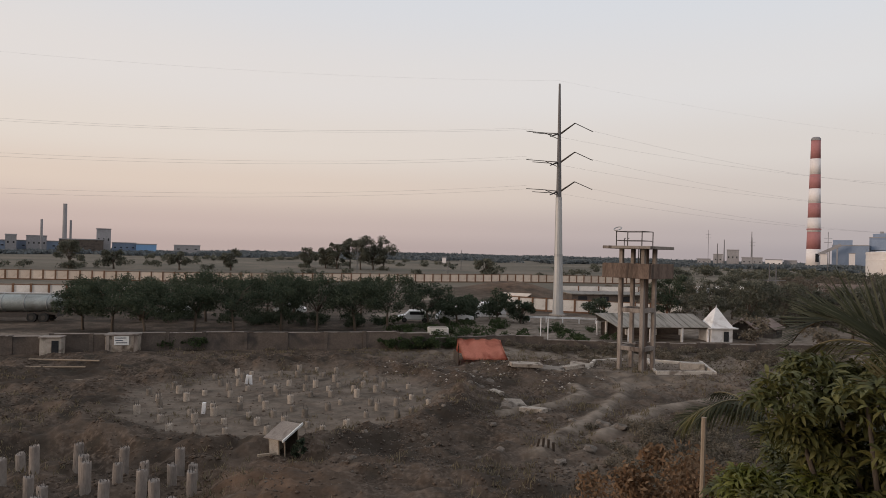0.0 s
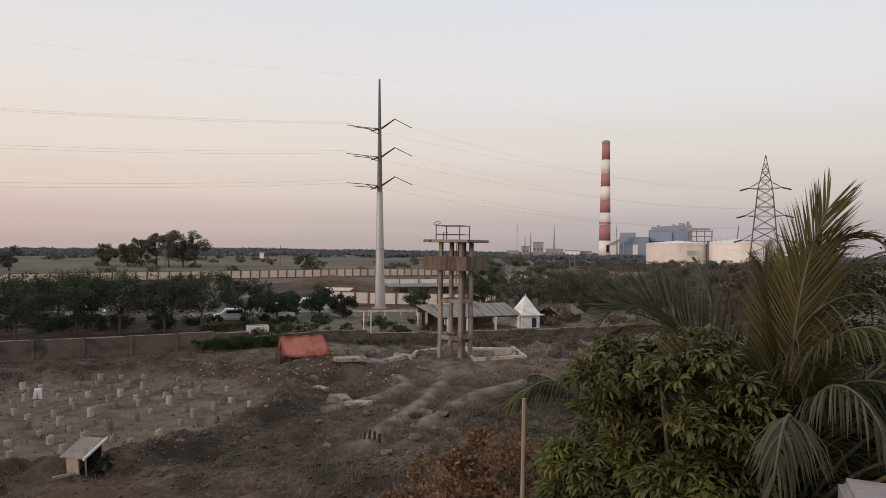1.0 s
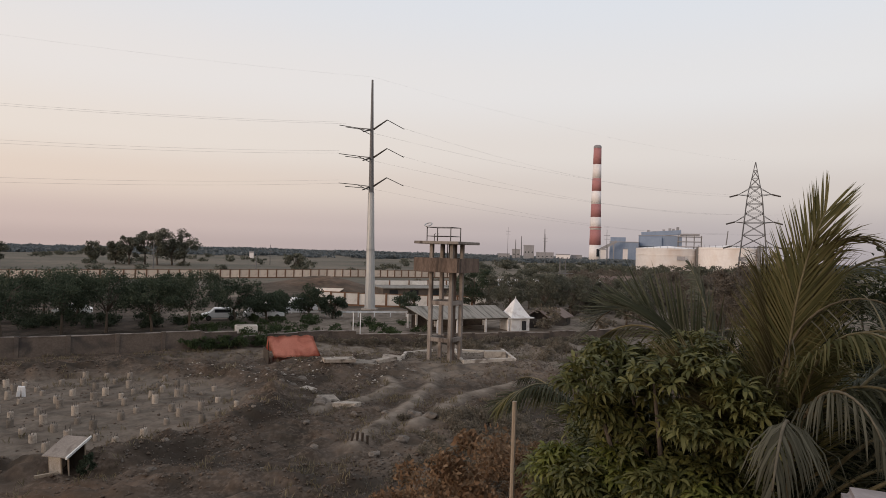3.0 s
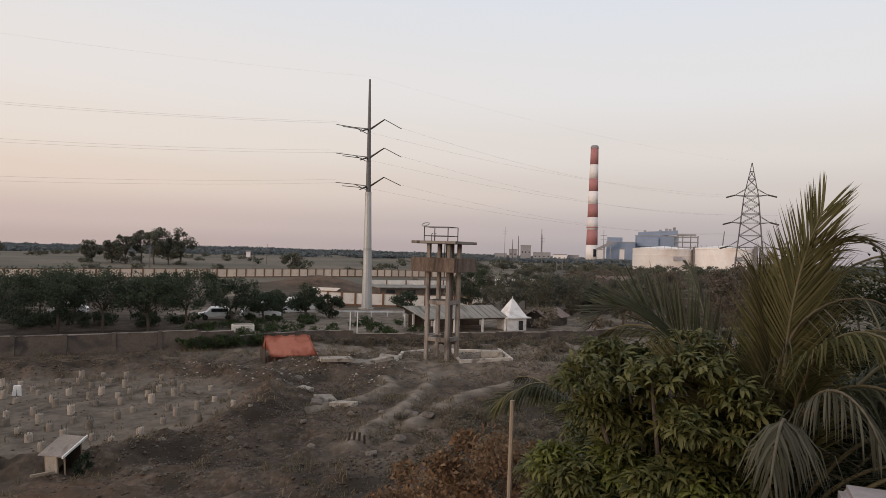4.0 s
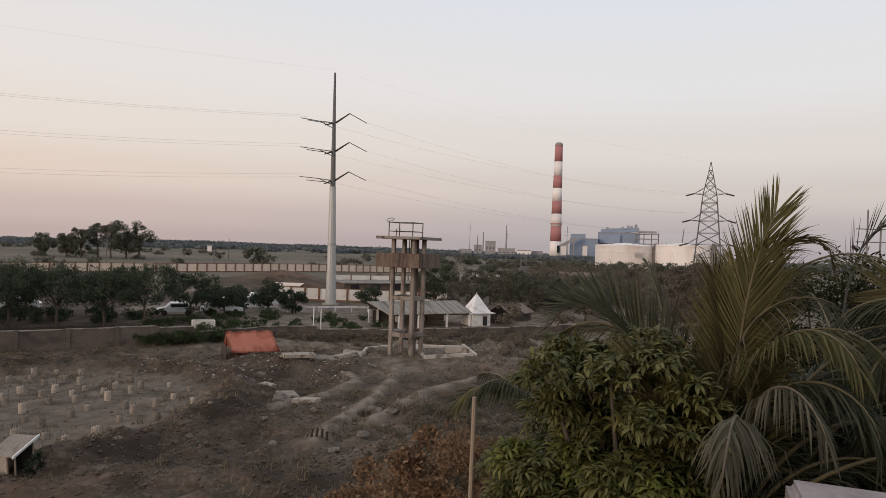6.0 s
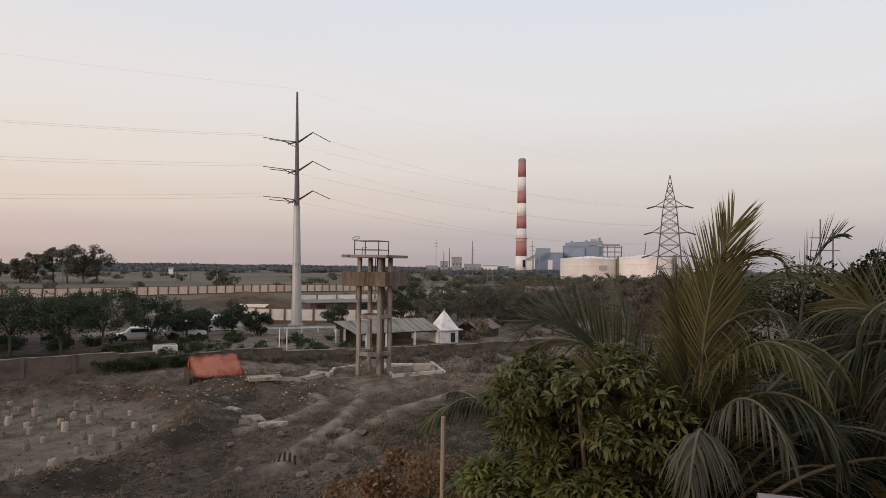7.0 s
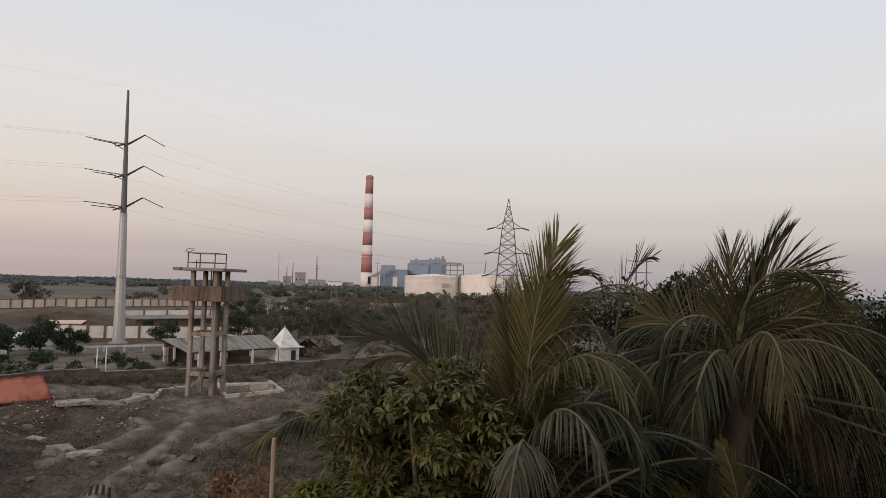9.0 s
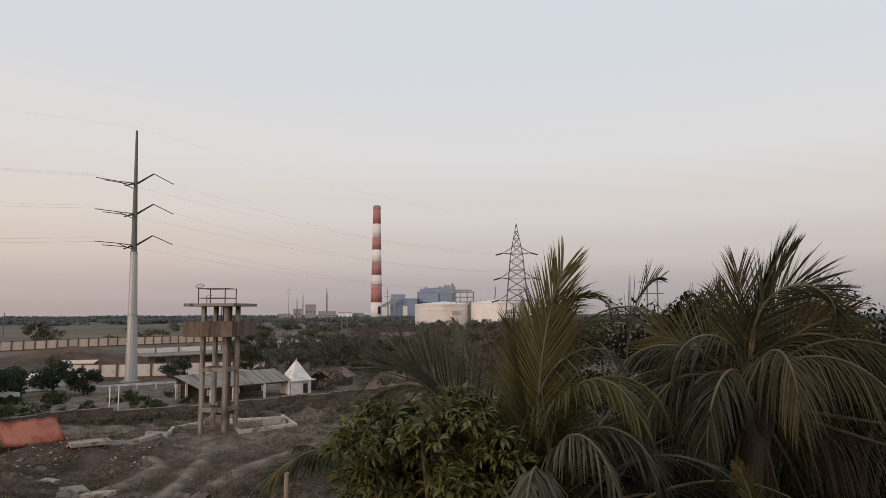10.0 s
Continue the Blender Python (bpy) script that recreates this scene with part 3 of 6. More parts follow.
# leaves, rib, leaflet length, pairs a metre, hang, vee, raggedness, leaflet width, start of the leaflets, spread
FROND_KINDS = {
    "g": (L_PALM, M_RACHIS, 0.88, 46, 0.05, 0.1, 0.03, 0.015, 0.25, 1.05),
    "f": (L_PALM_WARM, M_RACHIS, 0.78, 40, 0.10, 0.15, 0.06, 0.017, 0.22, 1.1),
    "y": (L_PALM_YELLOW, M_RACHIS_DRY, 0.62, 34, 0.7, 0.1, 0.06, 0.022, 0.25, 0.9),
    "v": (L_PALM, M_RACHIS, 0.75, 30, 1.2, 0.1, 0.08, 0.021, 0.25, 1.0),
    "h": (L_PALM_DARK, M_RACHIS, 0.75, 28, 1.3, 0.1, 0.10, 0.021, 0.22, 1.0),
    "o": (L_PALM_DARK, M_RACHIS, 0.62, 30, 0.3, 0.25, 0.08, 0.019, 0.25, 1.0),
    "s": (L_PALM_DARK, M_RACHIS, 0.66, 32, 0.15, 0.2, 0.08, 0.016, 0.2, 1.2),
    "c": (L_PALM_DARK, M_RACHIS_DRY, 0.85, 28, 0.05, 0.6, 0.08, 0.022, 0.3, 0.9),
    "p": (L_PALM_GREY, M_RACHIS, 0.60, 28, 0.5, 0.2, 0.06, 0.017, 0.16, 0.9),
    "d": (L_PALM_DRY, M_RACHIS_DRY, 0.70, 15, 1.7, 0.1, 0.35, 0.017, 0.5, 0.85),
    "w": (L_PALM_WARM, M_RACHIS_DRY, 0.9, 30, 2.2, 0.1, 0.08, 0.018, 0.2, 1.0),
    "b": (L_PALM_BROWN, M_RACHIS_DRY, 1.0, 30, 6.0, 0.0, 0.1, 0.022, 0.15, 0.5),
    "k": (L_PALM_DARK, M_IRON, 0.85, 5, 0.05, 0.1, 0.1, 0.034, 0.55, 0.75),
    "n": (L_PALM_YELLOW, M_RACHIS, 0.32, 30, 0.5, 0.1, 0.05, 0.030, 0.35, 0.7),
    "x": (L_PALM_DARK, M_RACHIS, 0.6, 26, 0.0, 0.1, 0.0, 0.020, 0.4, 0.14),
}


# ---- water tower ----
def water_tower():
    ob = thing("water_tower", 16.75, 51.8, gz(16.75, 51.8) - 0.02, -45.5, "bare stained concrete water tower on four columns above rubble", "water tower")
    c, w = 0.93, 0.155
    for sx in (-1, 1):
        for sy in (-1, 1):
            part("column", B(sx * c - w, sx * c + w, sy * c - w, sy * c + w, -0.4, 9.55, 0.03), M_CONC, ob)
    for z in (1.75, 4.75):
        for s in (-1, 1):
            part("tie_beam", B(-c + w, c - w, s * c - 0.13, s * c + 0.13, z - 0.17, z + 0.17, 0.02), M_CONC, ob)
            part("tie_beam", B(s * c - 0.13, s * c + 0.13, -c + w, c - w, z - 0.17, z + 0.17, 0.02), M_CONC, ob)
    # open tank: floor and four walls
    h, z0, z1 = 1.98, 7.28, 8.42
    tank = part("tank_floor", B(-h + 0.15, h - 0.15, -h + 0.15, h - 0.15, z0 + 0.02, z0 + 0.2), M_CONC_TANK, ob)
    for s in (-1, 1):
        part("tank_wall", B(-h, h, s * h - 0.08, s * h + 0.08, z0, z1, 0.02), M_CONC_TANK, ob, "rain-streaked concrete side")
        part("tank_wall", B(s * h - 0.08, s * h + 0.08, -h + 0.085, h - 0.085, z0, z1, 0.02), M_CONC_TANK, ob, "rain-streaked concrete side")
    part("roof_deck", B(-2.02, 2.02, -2.02, 2.02, 9.55, 9.78, 0.03), M_CONC, ob)
    # pipes and ladder between tank and deck
    for x, y in ((-0.5, 0.4), (-0.25, 0.55), (0.0, 0.35), (0.3, 0.7)):
        part("pipe", T([(x, y, z0 + 0.2), (x, y, 9.55)], 0.045), M_IRON, ob)
    part("stair_shaft", B(0.15, 0.62, 0.15, 0.62, 0.0, 9.55, 0.02), M_CONC_TANK, ob)
    # railing on the deck
    pts = [(-1.45, -0.9), (0.75, -0.9), (0.75, 0.9), (-1.45, 0.9)]
    for x, y in pts:
        part("rail_post", T([(x, y, 9.78), (x, y, 10.95)], 0.04, 6), M_IRON, ob)
    for i in range(4):
        a, b = pts[i], pts[(i + 1) % 4]
        for z in (10.2, 10.93):
            part("rail", T([(*a, z), (*b, z)], 0.032, 6), M_IRON, ob)
    for x in (-0.75, -0.45):
        part("ladder_side", T([(x, -0.9, 9.78), (x, -0.9, 10.35), (x, -0.7, 10.4)], 0.03, 6), M_IRON, ob)
    ring = [(-1.35 + 0.3 * math.cos(a), -0.9 + 0.3 * math.sin(a), 11.15 + 0.15 * math.sin(a)) for a in np.linspace(0, 2 * math.pi, 17)]
    part("hoop", T(ring, 0.045, 6), M_STEEL, ob, "pale steel hoop on the rail")
    part("hoop_stem", T([(-1.45, -0.9, 10.9), (-1.4, -1.19, 11.0)], 0.03, 6), M_IRON, ob)


water_tower()


# ---- basin, slabs and rubble by the tower ----
def rim(name, pts, h, w, material, label, category):
    x0, y0 = pts[0]
    ob = thing(name, x0, y0, gz(x0, y0), 0, label, category)
    for (ax, ay), (bx, by) in zip(pts, pts[1:]):
        L = math.hypot(bx - ax, by - ay)
        m = pose(ax - x0, ay - y0, 0, 0, 0, math.degrees(math.atan2(by - ay, bx - ax)))
        z = 0.5 * (gz(ax, ay) + gz(bx, by)) - gz(x0, y0)
        part("rim_wall", box(bmesh.new(), -w * 0.4, L - w * 0.62, -w / 2, w / 2, z - 0.5, z + h, 0.02, m), material, ob)
    return ob


rim("concrete_basin", [(17.6, 49.3), (22.2, 49.8), (23.2, 55.0), (19.2, 56.3), (17.6, 49.3)], 0.26, 0.24, M_LIME, "pale low-walled open concrete basin beside the water tower", "basin")
rim("broken_kerb", [(13.3, 52.2), (14.1, 54.2), (16.9, 55.4)], 0.3, 0.25, M_LIME, "pale broken curved concrete kerb", "kerb")
b = thing("basin_block", 21.4, 52.2, gz(21.4, 52.2), -12, "pale concrete block inside the basin", "block")
part("block", B(-0.9, 0.9, -0.4, 0.4, -0.3, 0.55, 0.03), M_CONC_PALE, b)
for x, y, rz, sx, sy, tilt in ((7.6, 48.9, 8, 1.2, 0.4, 5), (9.6, 49.7, -4, 1.0, 0.5, 9), (11.3, 50.6, 25, 0.9, 0.7, -8), (12.3, 51.6, -15, 0.8, 0.5, 12), (5.6, 39.6, 20, 0.6, 0.45, 14), (6.4, 37.6, -30, 0.7, 0.5, -6), (4.7, 42.3, 60, 0.5, 0.4, 10)):
    s = thing("concrete_slab", x, y, gz(x, y) + 0.08, rz, "broken grey concrete slab lying on the soil", "slab", "broken slabs")
    part("slab", box(bmesh.new(), -sx, sx, -sy, sy, -0.15, 0.12, 0.03, pose(0, 0, 0, tilt, tilt * 0.4, 0)), M_PILE, s)


def rock_mesh(seed, material):
    rng = np.random.default_rng(seed)
    bm = bmesh.new()
    bmesh.ops.create_icosphere(bm, subdivisions=2, radius=1)
    for v in bm.verts:
        v.co *= 1 + 0.55 * noise.noise(v.co * 1.3 + Vector((seed * 3.1, 0, 0)))
        v.co.z *= 0.7
    me = bpy.data.meshes.new("rock")
    bm.to_mesh(me)
    bm.free()
    me.materials.append(material)
    return me


ROCKS = [rock_mesh(k, M_ROCK) for k in range(5)]
rng = np.random.default_rng(21)
spots = [(5.1, 38.3, 0.45), (5.4, 39.0, 0.35), (4.9, 37.9, 0.3), (3.9, 44.5, 0.35), (4.6, 46.0, 0.3), (9.6, 35.0, 0.45), (10.4, 34.2, 0.3), (-1.2, 50.5, 0.3), (1.2, 50.0, 0.25), (8.0, 31.0, 0.3), (11.5, 31.5, 0.28)]
spots += [(rng.uniform(-3, 13), rng.uniform(28, 52), rng.uniform(0.10, 0.22)) for k in range(60)]
for k, (x, y, r) in enumerate(spots):
    o = new("rock", ROCKS[k % 5])
    o.matrix_basis = pose(x, y, gz(x, y) + r * 0.15, 0, 0, rng.uniform(0, 360)) @ Matrix.Diagonal((r * rng.uniform(0.8, 1.3), r, r, 1))
    tagged(o, "rough grey-brown rock on dug soil" if r > 0.24 else "small grey stone lying on dug soil", "rock", "rocks on the site")


def clods(name, n, zone, lo, hi, material, label, seed):
    """Small lumps of earth, too many to count."""
    rg = np.random.default_rng(seed)
    base = np.array([(1, 0, 0), (-1, 0, 0), (0, 1, 0), (0, -1, 0), (0, 0, 1), (0, 0, -0.4)], float)
    fc = np.array([(0, 2, 4), (2, 1, 4), (1, 3, 4), (3, 0, 4), (2, 0, 5), (1, 2, 5), (3, 1, 5), (0, 3, 5)])
    P = []
    while len(P) < n:
        q = np.stack([rg.uniform(zone[0], zone[1], n), rg.uniform(zone[2], zone[3], n)], 1)
        keep = (site_zone(q[:, 0], q[:, 1]) > 0.5) & (np.minimum.reduce([near_line(q[:, 0], q[:, 1], t) for t in TRACKS]) > 0.5) & (fbm(q[:, 0] * 0.3 + 3, q[:, 1] * 0.3, 3) > rg.uniform(-0.35, 0.3, n)) & (rg.random(n) > 0.9 * field_zone(q[:, 0], q[:, 1]))
        P += list(q[keep])
    P = np.array(P[:n])
    Z = ground_z(P[:, 0], P[:, 1])
    r = rg.uniform(lo, hi, n) * rg.random(n) ** 0.6 + lo * 0.5
    V = base[None] * rg.uniform(0.6, 1.4, (n, 6, 1)) * r[:, None, None]
    V[:, :, 2] *= 0.7
    V = V + np.stack([P[:, 0], P[:, 1], Z], 1)[:, None]
    F = fc[None] + (np.arange(n) * 6)[:, None, None]
    ob = part_np(name, V.reshape(-1, 3), F.reshape(-1, 3), material)
    tagged(ob, label, "soil", kind="stuff")


clods("soil_clods", 26000, (-30, 28, 19, 57), 0.025, 0.12, M_CLOD, "dark clods of dug earth strewn over the site", 5)
clods("gravel", 9000, (-6, 24, 24, 54), 0.02, 0.09, M_ROCK, "grey stones strewn over the soil", 6)


def tufts(name, n, zone, mask, h, material, label, seed):
    rg = np.random.default_rng(seed)
    q = np.stack([rg.uniform(zone[0], zone[1], n), rg.uniform(zone[2], zone[3], n)], 1)
    q = q[mask(q[:, 0], q[:, 1], rg)]
    n = len(q)
    k = 7
    c = np.repeat(np.stack([q[:, 0], q[:, 1], ground_z(q[:, 0], q[:, 1])], 1), k, 0)
    d = rand_dirs(rg, n * k) * 0.6 + np.array([0, 0, 1.0])
    d /= np.linalg.norm(d, axis=1, keepdims=True)
    L = h * rg.uniform(0.4, 1.2, n * k)
    c[:, :2] += rg.normal(0, 0.12, (n * k, 2))
    V, F = leaf_quads(c + d * L[:, None] * 0.42, d, rand_dirs(rg, n * k), L, 0.10 * L + 0.012)
    tagged(part_np(name, V, F, material), label, "grass", kind="stuff")


clods("debris", 260, (-3, 13, 44.5, 53), 0.05, 0.15, M_CONC_PALE, "pale bits of broken concrete and litter", 9)

tufts("dry_grass", 9000, (-34, 34, 19, 60), lambda x, y, r: fbm(x * 0.25 + 30, y * 0.25, 3) + 0.25 * step(50, 57, y) > r.uniform(-0.05, 0.45, len(x)), 0.32, L_GRASS, "patchy dry grass and weeds on the soil", 8)


# ---- pile heads ----
def pile(r, h, seed, name="short_pile", concrete=M_PILE):
    rg = np.random.default_rng(seed)
    ob = thing(name, 0, 0, -50, 0)
    bm = T([(0, 0, -0.8), (0, 0, h - 0.05), (0, 0, h)], [r, r, r * 0.9], 14)
    for v in bm.verts:
        if v.co.z > h - 0.01:
            v.co.z += rg.uniform(-0.05, 0.04)
    part("shaft", bm, concrete, ob, smooth=False)
    for k in range(5):
        a = 2 * math.pi * k / 5
        x, y = 0.62 * r * math.cos(a), 0.62 * r * math.sin(a)
        part("bar", T([(x, y, h - 0.03), (x + rg.uniform(-0.05, 0.05), y + rg.uniform(-0.05, 0.05), h + rg.uniform(0.05, 0.22))], 0.010, 5), M_IRON, ob, "rusty starter bar")
    return ob


small = [pile(0.17, 0.40, 1), pile(0.18, 0.50, 2), pile(0.15, 0.32, 3)]
rng = np.random.default_rng(33)
cells = []
for j in range(11):
    for i in range(12):
        x, y = -17.4 + i * 1.6 + (j % 2) * 0.6 + rng.uniform(-0.3, 0.3), 33.0 + j * 1.6 + rng.uniform(-0.3, 0.3)
        if field_zone(np.array([x]), np.array([y]))[0] > 0.75 and rng.random() < 0.86:
            cells.append((x, y))
for k, (x, y) in enumerate(cells):
    src = small[k % 3]
    m = pose(x, y, gz(x, y), rng.uniform(-3, 3), rng.uniform(-3, 3), rng.uniform(0, 360))
    o = src if k < 3 else copy_thing(src, m)
    o.matrix_basis = m
    tagged(o, "short round grey concrete pile with rusty bars", "pile", "short piles in the levelled plot")
large = [pile(0.19, 1.25, 4, "pile", M_CONC), pile(0.18, 1.0, 5, "pile", M_CONC)]
k = 0
for x, y in ((-13.5, 26.6), (-12.9, 25.9), (-11.4, 26.0), (-10.2, 25.1), (-9.2, 25.9), (-8.3, 24.9), (-9.4, 23.0), (-7.8, 23.3), (-11.3, 23.0), (-13.4, 23.3), (-15.2, 24.6), (-15.6, 26.4), (-16.6, 23.0), (-11.9, 21.2), (-9.9, 20.6), (-14.2, 20.7), (-7.7, 21.2), (-17.6, 25.2), (-12.2, 24.6), (-10.7, 24.0), (-14.6, 25.6), (-12.3, 22.2), (-14.0, 22.0), (-8.9, 24.4), (-10.3, 22.2), (-15.9, 22.2), (-8.6, 22.2)):
    src = large[k % 2]
    x, y = x * 1.06, y * 1.06
    m = pose(x, y, gz(x, y) - 0.1, rng.uniform(-2, 2), rng.uniform(-2, 2), rng.uniform(0, 360))
    o = src if k < 2 else copy_thing(src, m)
    o.matrix_basis = m
    tagged(o, "tall round grey concrete pile standing in the dug pit", "pile", "tall piles in the pit")
    k += 1
for x, y, lean in ((-11.9, 44.6, 8), (-11.6, 44.6, -4), (-12.0, 36.6, 5)):
    p = thing("marker_post", x, y, gz(x, y), 10, "white painted site marker post among pile heads", "post", "white marker posts")
    part("post", box(bmesh.new(), -0.1, 0.1, -0.08, 0.08, -0.3, 0.62, 0.02, pose(0, 0, 0, 0, lean, 0)), M_TEMPLE, p)


# ---- small site hut, crates, shack ----
def site_shack():
    x, y = -5.95, 29.5
    ob = thing("site_shack", x, y, gz(x, y), -35, "small leaning plywood shack with one sloping tin roof", "shack")
    lean = pose(0, 0, 0, 2, -3, 0) @ Matrix.Diagonal((0.84, 0.84, 0.9, 1))
    part("wall_panel", box(bmesh.new(), -0.56, 0.12, -0.48, -0.44, -0.1, 0.9, 0.0, lean), M_CONC_PALE, ob, "pale plastered front panel")
    part("wall_panel", box(bmesh.new(), -0.60, -0.565, -0.48, 0.5, -0.1, 0.95, 0.0, lean), M_WOOD, ob)
    part("wall_panel", box(bmesh.new(), -0.56, 0.56, 0.46, 0.5, -0.1, 1.25, 0.0, lean), M_DARKWOOD, ob)
    for px, py, pz in ((0.58, -0.46, 0.93), (0.58, 0.48, 1.3), (0.15, -0.46, 0.93)):
        part("post", T([lean @ Vector((px, py, -0.2)), lean @ Vector((px, py, pz))], 0.035, 6), M_WOOD, ob)
    bm = bmesh.new()
    slab(bm, [lean @ Vector(v) for v in ((-0.72, -0.72, 0.90), (0.74, -0.72, 0.90), (0.74, 0.62, 1.42), (-0.72, 0.62, 1.42))], 0.03)
    part("roof_sheet", bm, M_CONC, ob)
    bm = bmesh.new()
    slab(bm, [lean @ Vector(v) for v in ((0.745, -0.76, 0.93), (0.83, -0.76, 0.93), (0.83, 0.66, 1.47), (0.745, 0.66, 1.47))], 0.09)
    part("roof_edge", bm, M_POSTER, ob, "whitish timber roof edge")
    p = thing("timber_plank", x - 0.5, y - 1.0, gz(x - 0.5, y - 1.0) + 0.05, 24, "bleached timber plank lying before the shack", "plank")
    part("plank", B(-0.4, 0.4, -0.06, 0.06, -0.04, 0.05), M_WOOD, p)
    tree("weed_bush", x + 0.7, y - 0.35, 0.85, 0.36, 71, L_TREE, "dark green weed growing beside the shack", 60, 12, 0.14, 0, 0.5, "bush")


site_shack()


def tarp_hut():
    x, y = 4.55, 54.3
    ob = thing("tarpaulin_hut", x, y, gz(x, y), 6, "low hut under an orange-red tarpaulin on poles", "hut")
    bm = bmesh.new()
    nx, ny = 14, 6
    for sgn, ny in ((-1, 7), (1, 7)):
        g = [[bm.verts.new((-1.85 + 3.65 * i / nx + (0.35 if sgn < 0 else 0.1) * (j / ny - 0.3), sgn * 1.7 * j / ny, 2.02 - 1.45 * j / ny - 0.07 * math.sin(math.pi * j / ny) - 0.02 * math.sin(2.1 * i + j) * (j / ny) + 0.03 * math.sin(i * 1.7))) for j in range(ny + 1)] for i in range(nx + 1)]
        for i in range(nx):
            for j in range(ny):
                bm.faces.new((g[i][j], g[i + 1][j], g[i + 1][j + 1], g[i][j + 1]))
    bmesh.ops.solidify(bm, geom=bm.faces[:], thickness=0.02)
    part("tarpaulin", bm, M_TARP, ob, smooth=True)
    for px in (-1.8, 1.85):
        part("pole", T([(px, 0, -0.3), (px, 0, 1.98)], 0.045, 6), M_DARKWOOD, ob)
        for s in (-1, 1):
            part("pole", T([(px, s * 1.5, -0.3), (px, s * 1.5, 0.66)], 0.04, 6), M_DARKWOOD, ob)
    part("ridge_pole", T([(-2.1, 0, 1.97), (2.1, 0, 1.97)], 0.04, 6), M_DARKWOOD, ob)
    # Dark sheet stands for the shade inside the open left gable.
    part("back_sheet", B(-2.0, -1.94, -1.3, 1.3, -0.1, 1.0), M_DARKWOOD, ob)


tarp_hut()
for i in range(4):
    x, y = 5.55 + 0.24 * i, 30.9 - 0.05 * i
    s = thing("timber_offcut", x, y, gz(x, y), 8, "short dark upright timber offcut on the soil", "timber", "row of timber offcuts")
    part("stick", box(bmesh.new(), -0.05, 0.05, -0.05, 0.05, -0.2, 0.42, 0.0, pose(0, 0, 0, 10, 6 - 4 * i, 0)), M_DARKWOOD, s)

# long timbers at the field's edge
for x, y, L, rz in ((-27, 46.5, 3.2, 4), (-26, 48.0, 2.6, -3), (-22.5, 44.5, 1.8, 8)):
    s = thing("scaffold_pole", x, y, gz(x, y) + 0.06, rz, "pale scaffold pole lying on the soil", "pole", "poles on the ground")
    part("bar", T([(-L, 0, 0), (L, 0, 0.05)], 0.06, 6), M_WOOD, s)


# ---- walls and fences ----
def boundary_wall():
    ob = thing("boundary_wall", 0, 0, 0, 0, "old dark grey cement boundary wall with piers", "wall", kind="structure")
    line = [(-75, 41.0), (-46, 47.5), (-32.4, 52.0), (-18.6, 55.6), (-5.4, 58.2), (0.5, 59.6), (8.5, 63.0), (26.5, 63.4), (48, 65.5)]
    for (ax, ay), (bx, by) in zip(line, line[1:]):
        n = max(1, round(math.hypot(bx - ax, by - ay) / 3.0))
        rz = math.degrees(math.atan2(by - ay, bx - ax))
        L = math.hypot(bx - ax, by - ay) / n
        for k in range(n):
            t = k / n
            x, y = ax + (bx - ax) * t, ay + (by - ay) * t
            z = gz(x, y)
            h = (1.45 if ax < 0.4 else 0.9) + 0.06 * math.sin(3 * k + ax)
            m = pose(x, y, z, 0, 0, rz)
            part("pier", box(bmesh.new(), -0.16, 0.16, -0.16, 0.16, -0.4, h + 0.1, 0.02, m), M_WALL, ob)
            part("wall_panel", box(bmesh.new(), 0.165, L - 0.165, -0.09, 0.09, -0.4, h, 0.01, m), M_WALL, ob)
            part("coping", box(bmesh.new(), 0.165, L - 0.165, -0.13, 0.13, h + 0.003, h + 0.07, 0.01, m), M_CONC, ob)


boundary_wall()


def panel_fence(name, line, cell, h, panel, label):
    ob = thing(name, 0, 0, 0, 0, label, "fence", kind="structure")
    for (ax, ay), (bx, by) in zip(line, line[1:]):
        D = math.hypot(bx - ax, by - ay)
        n = max(1, round(D / cell))
        L = D / n
        rz = math.degrees(math.atan2(by - ay, bx - ax))
        pm = mesh_of(B(0.16, L - 0.16, -0.05, 0.05, 0.25, h - 0.12), panel)
        rm = mesh_of(B(0.16, L - 0.16, -0.08, 0.08, h - 0.117, h), M_BROWN)
        sm = mesh_of(B(0.16, L - 0.16, -0.09, 0.09, -0.6, 0.247), M_BROWN)
        bm_ = mesh_of(B(-0.155, 0.155, -0.15, 0.15, -0.6, h + 0.1), M_BROWN)
        for k in range(n):
            x, y = ax + (bx - ax) * k / n, ay + (by - ay) * k / n
            m = pose(x, y, gz(x, y), 0, 0, rz)
            for nm, me in (("panel", pm), ("top_rail", rm), ("plinth", sm), ("post", bm_)):
                o = new(nm, me)
                o.parent, o.matrix_basis = ob, m


def mesh_of(bm, material):
    me = bpy.data.meshes.new("piece")
    bmesh.ops.recalc_face_normals(bm, faces=bm.faces[:])
    bm.to_mesh(me)
    bm.free()
    me.materials.append(material)
    return me


panel_fence("compound_fence", [(-150, 139), (-96.3, 149.7), (-48.8, 160.5), (-15.7, 171.4), (31.5, 188.4), (70, 203)], 2.5, 2.25, M_CREAM, "long cream panelled compound fence with brown posts")
panel_fence("yard_fence", [(12.6, 106.4), (29.3, 99.8), (38, 96.6)], 2.15, 2.1, M_WHITE, "white panelled yard fence with dark brown posts")
panel_fence("depot_fence", [(-85, 100), (-46, 104)], 2.6, 2.1, M_WHITE, "whitish panelled depot fence with dark posts")


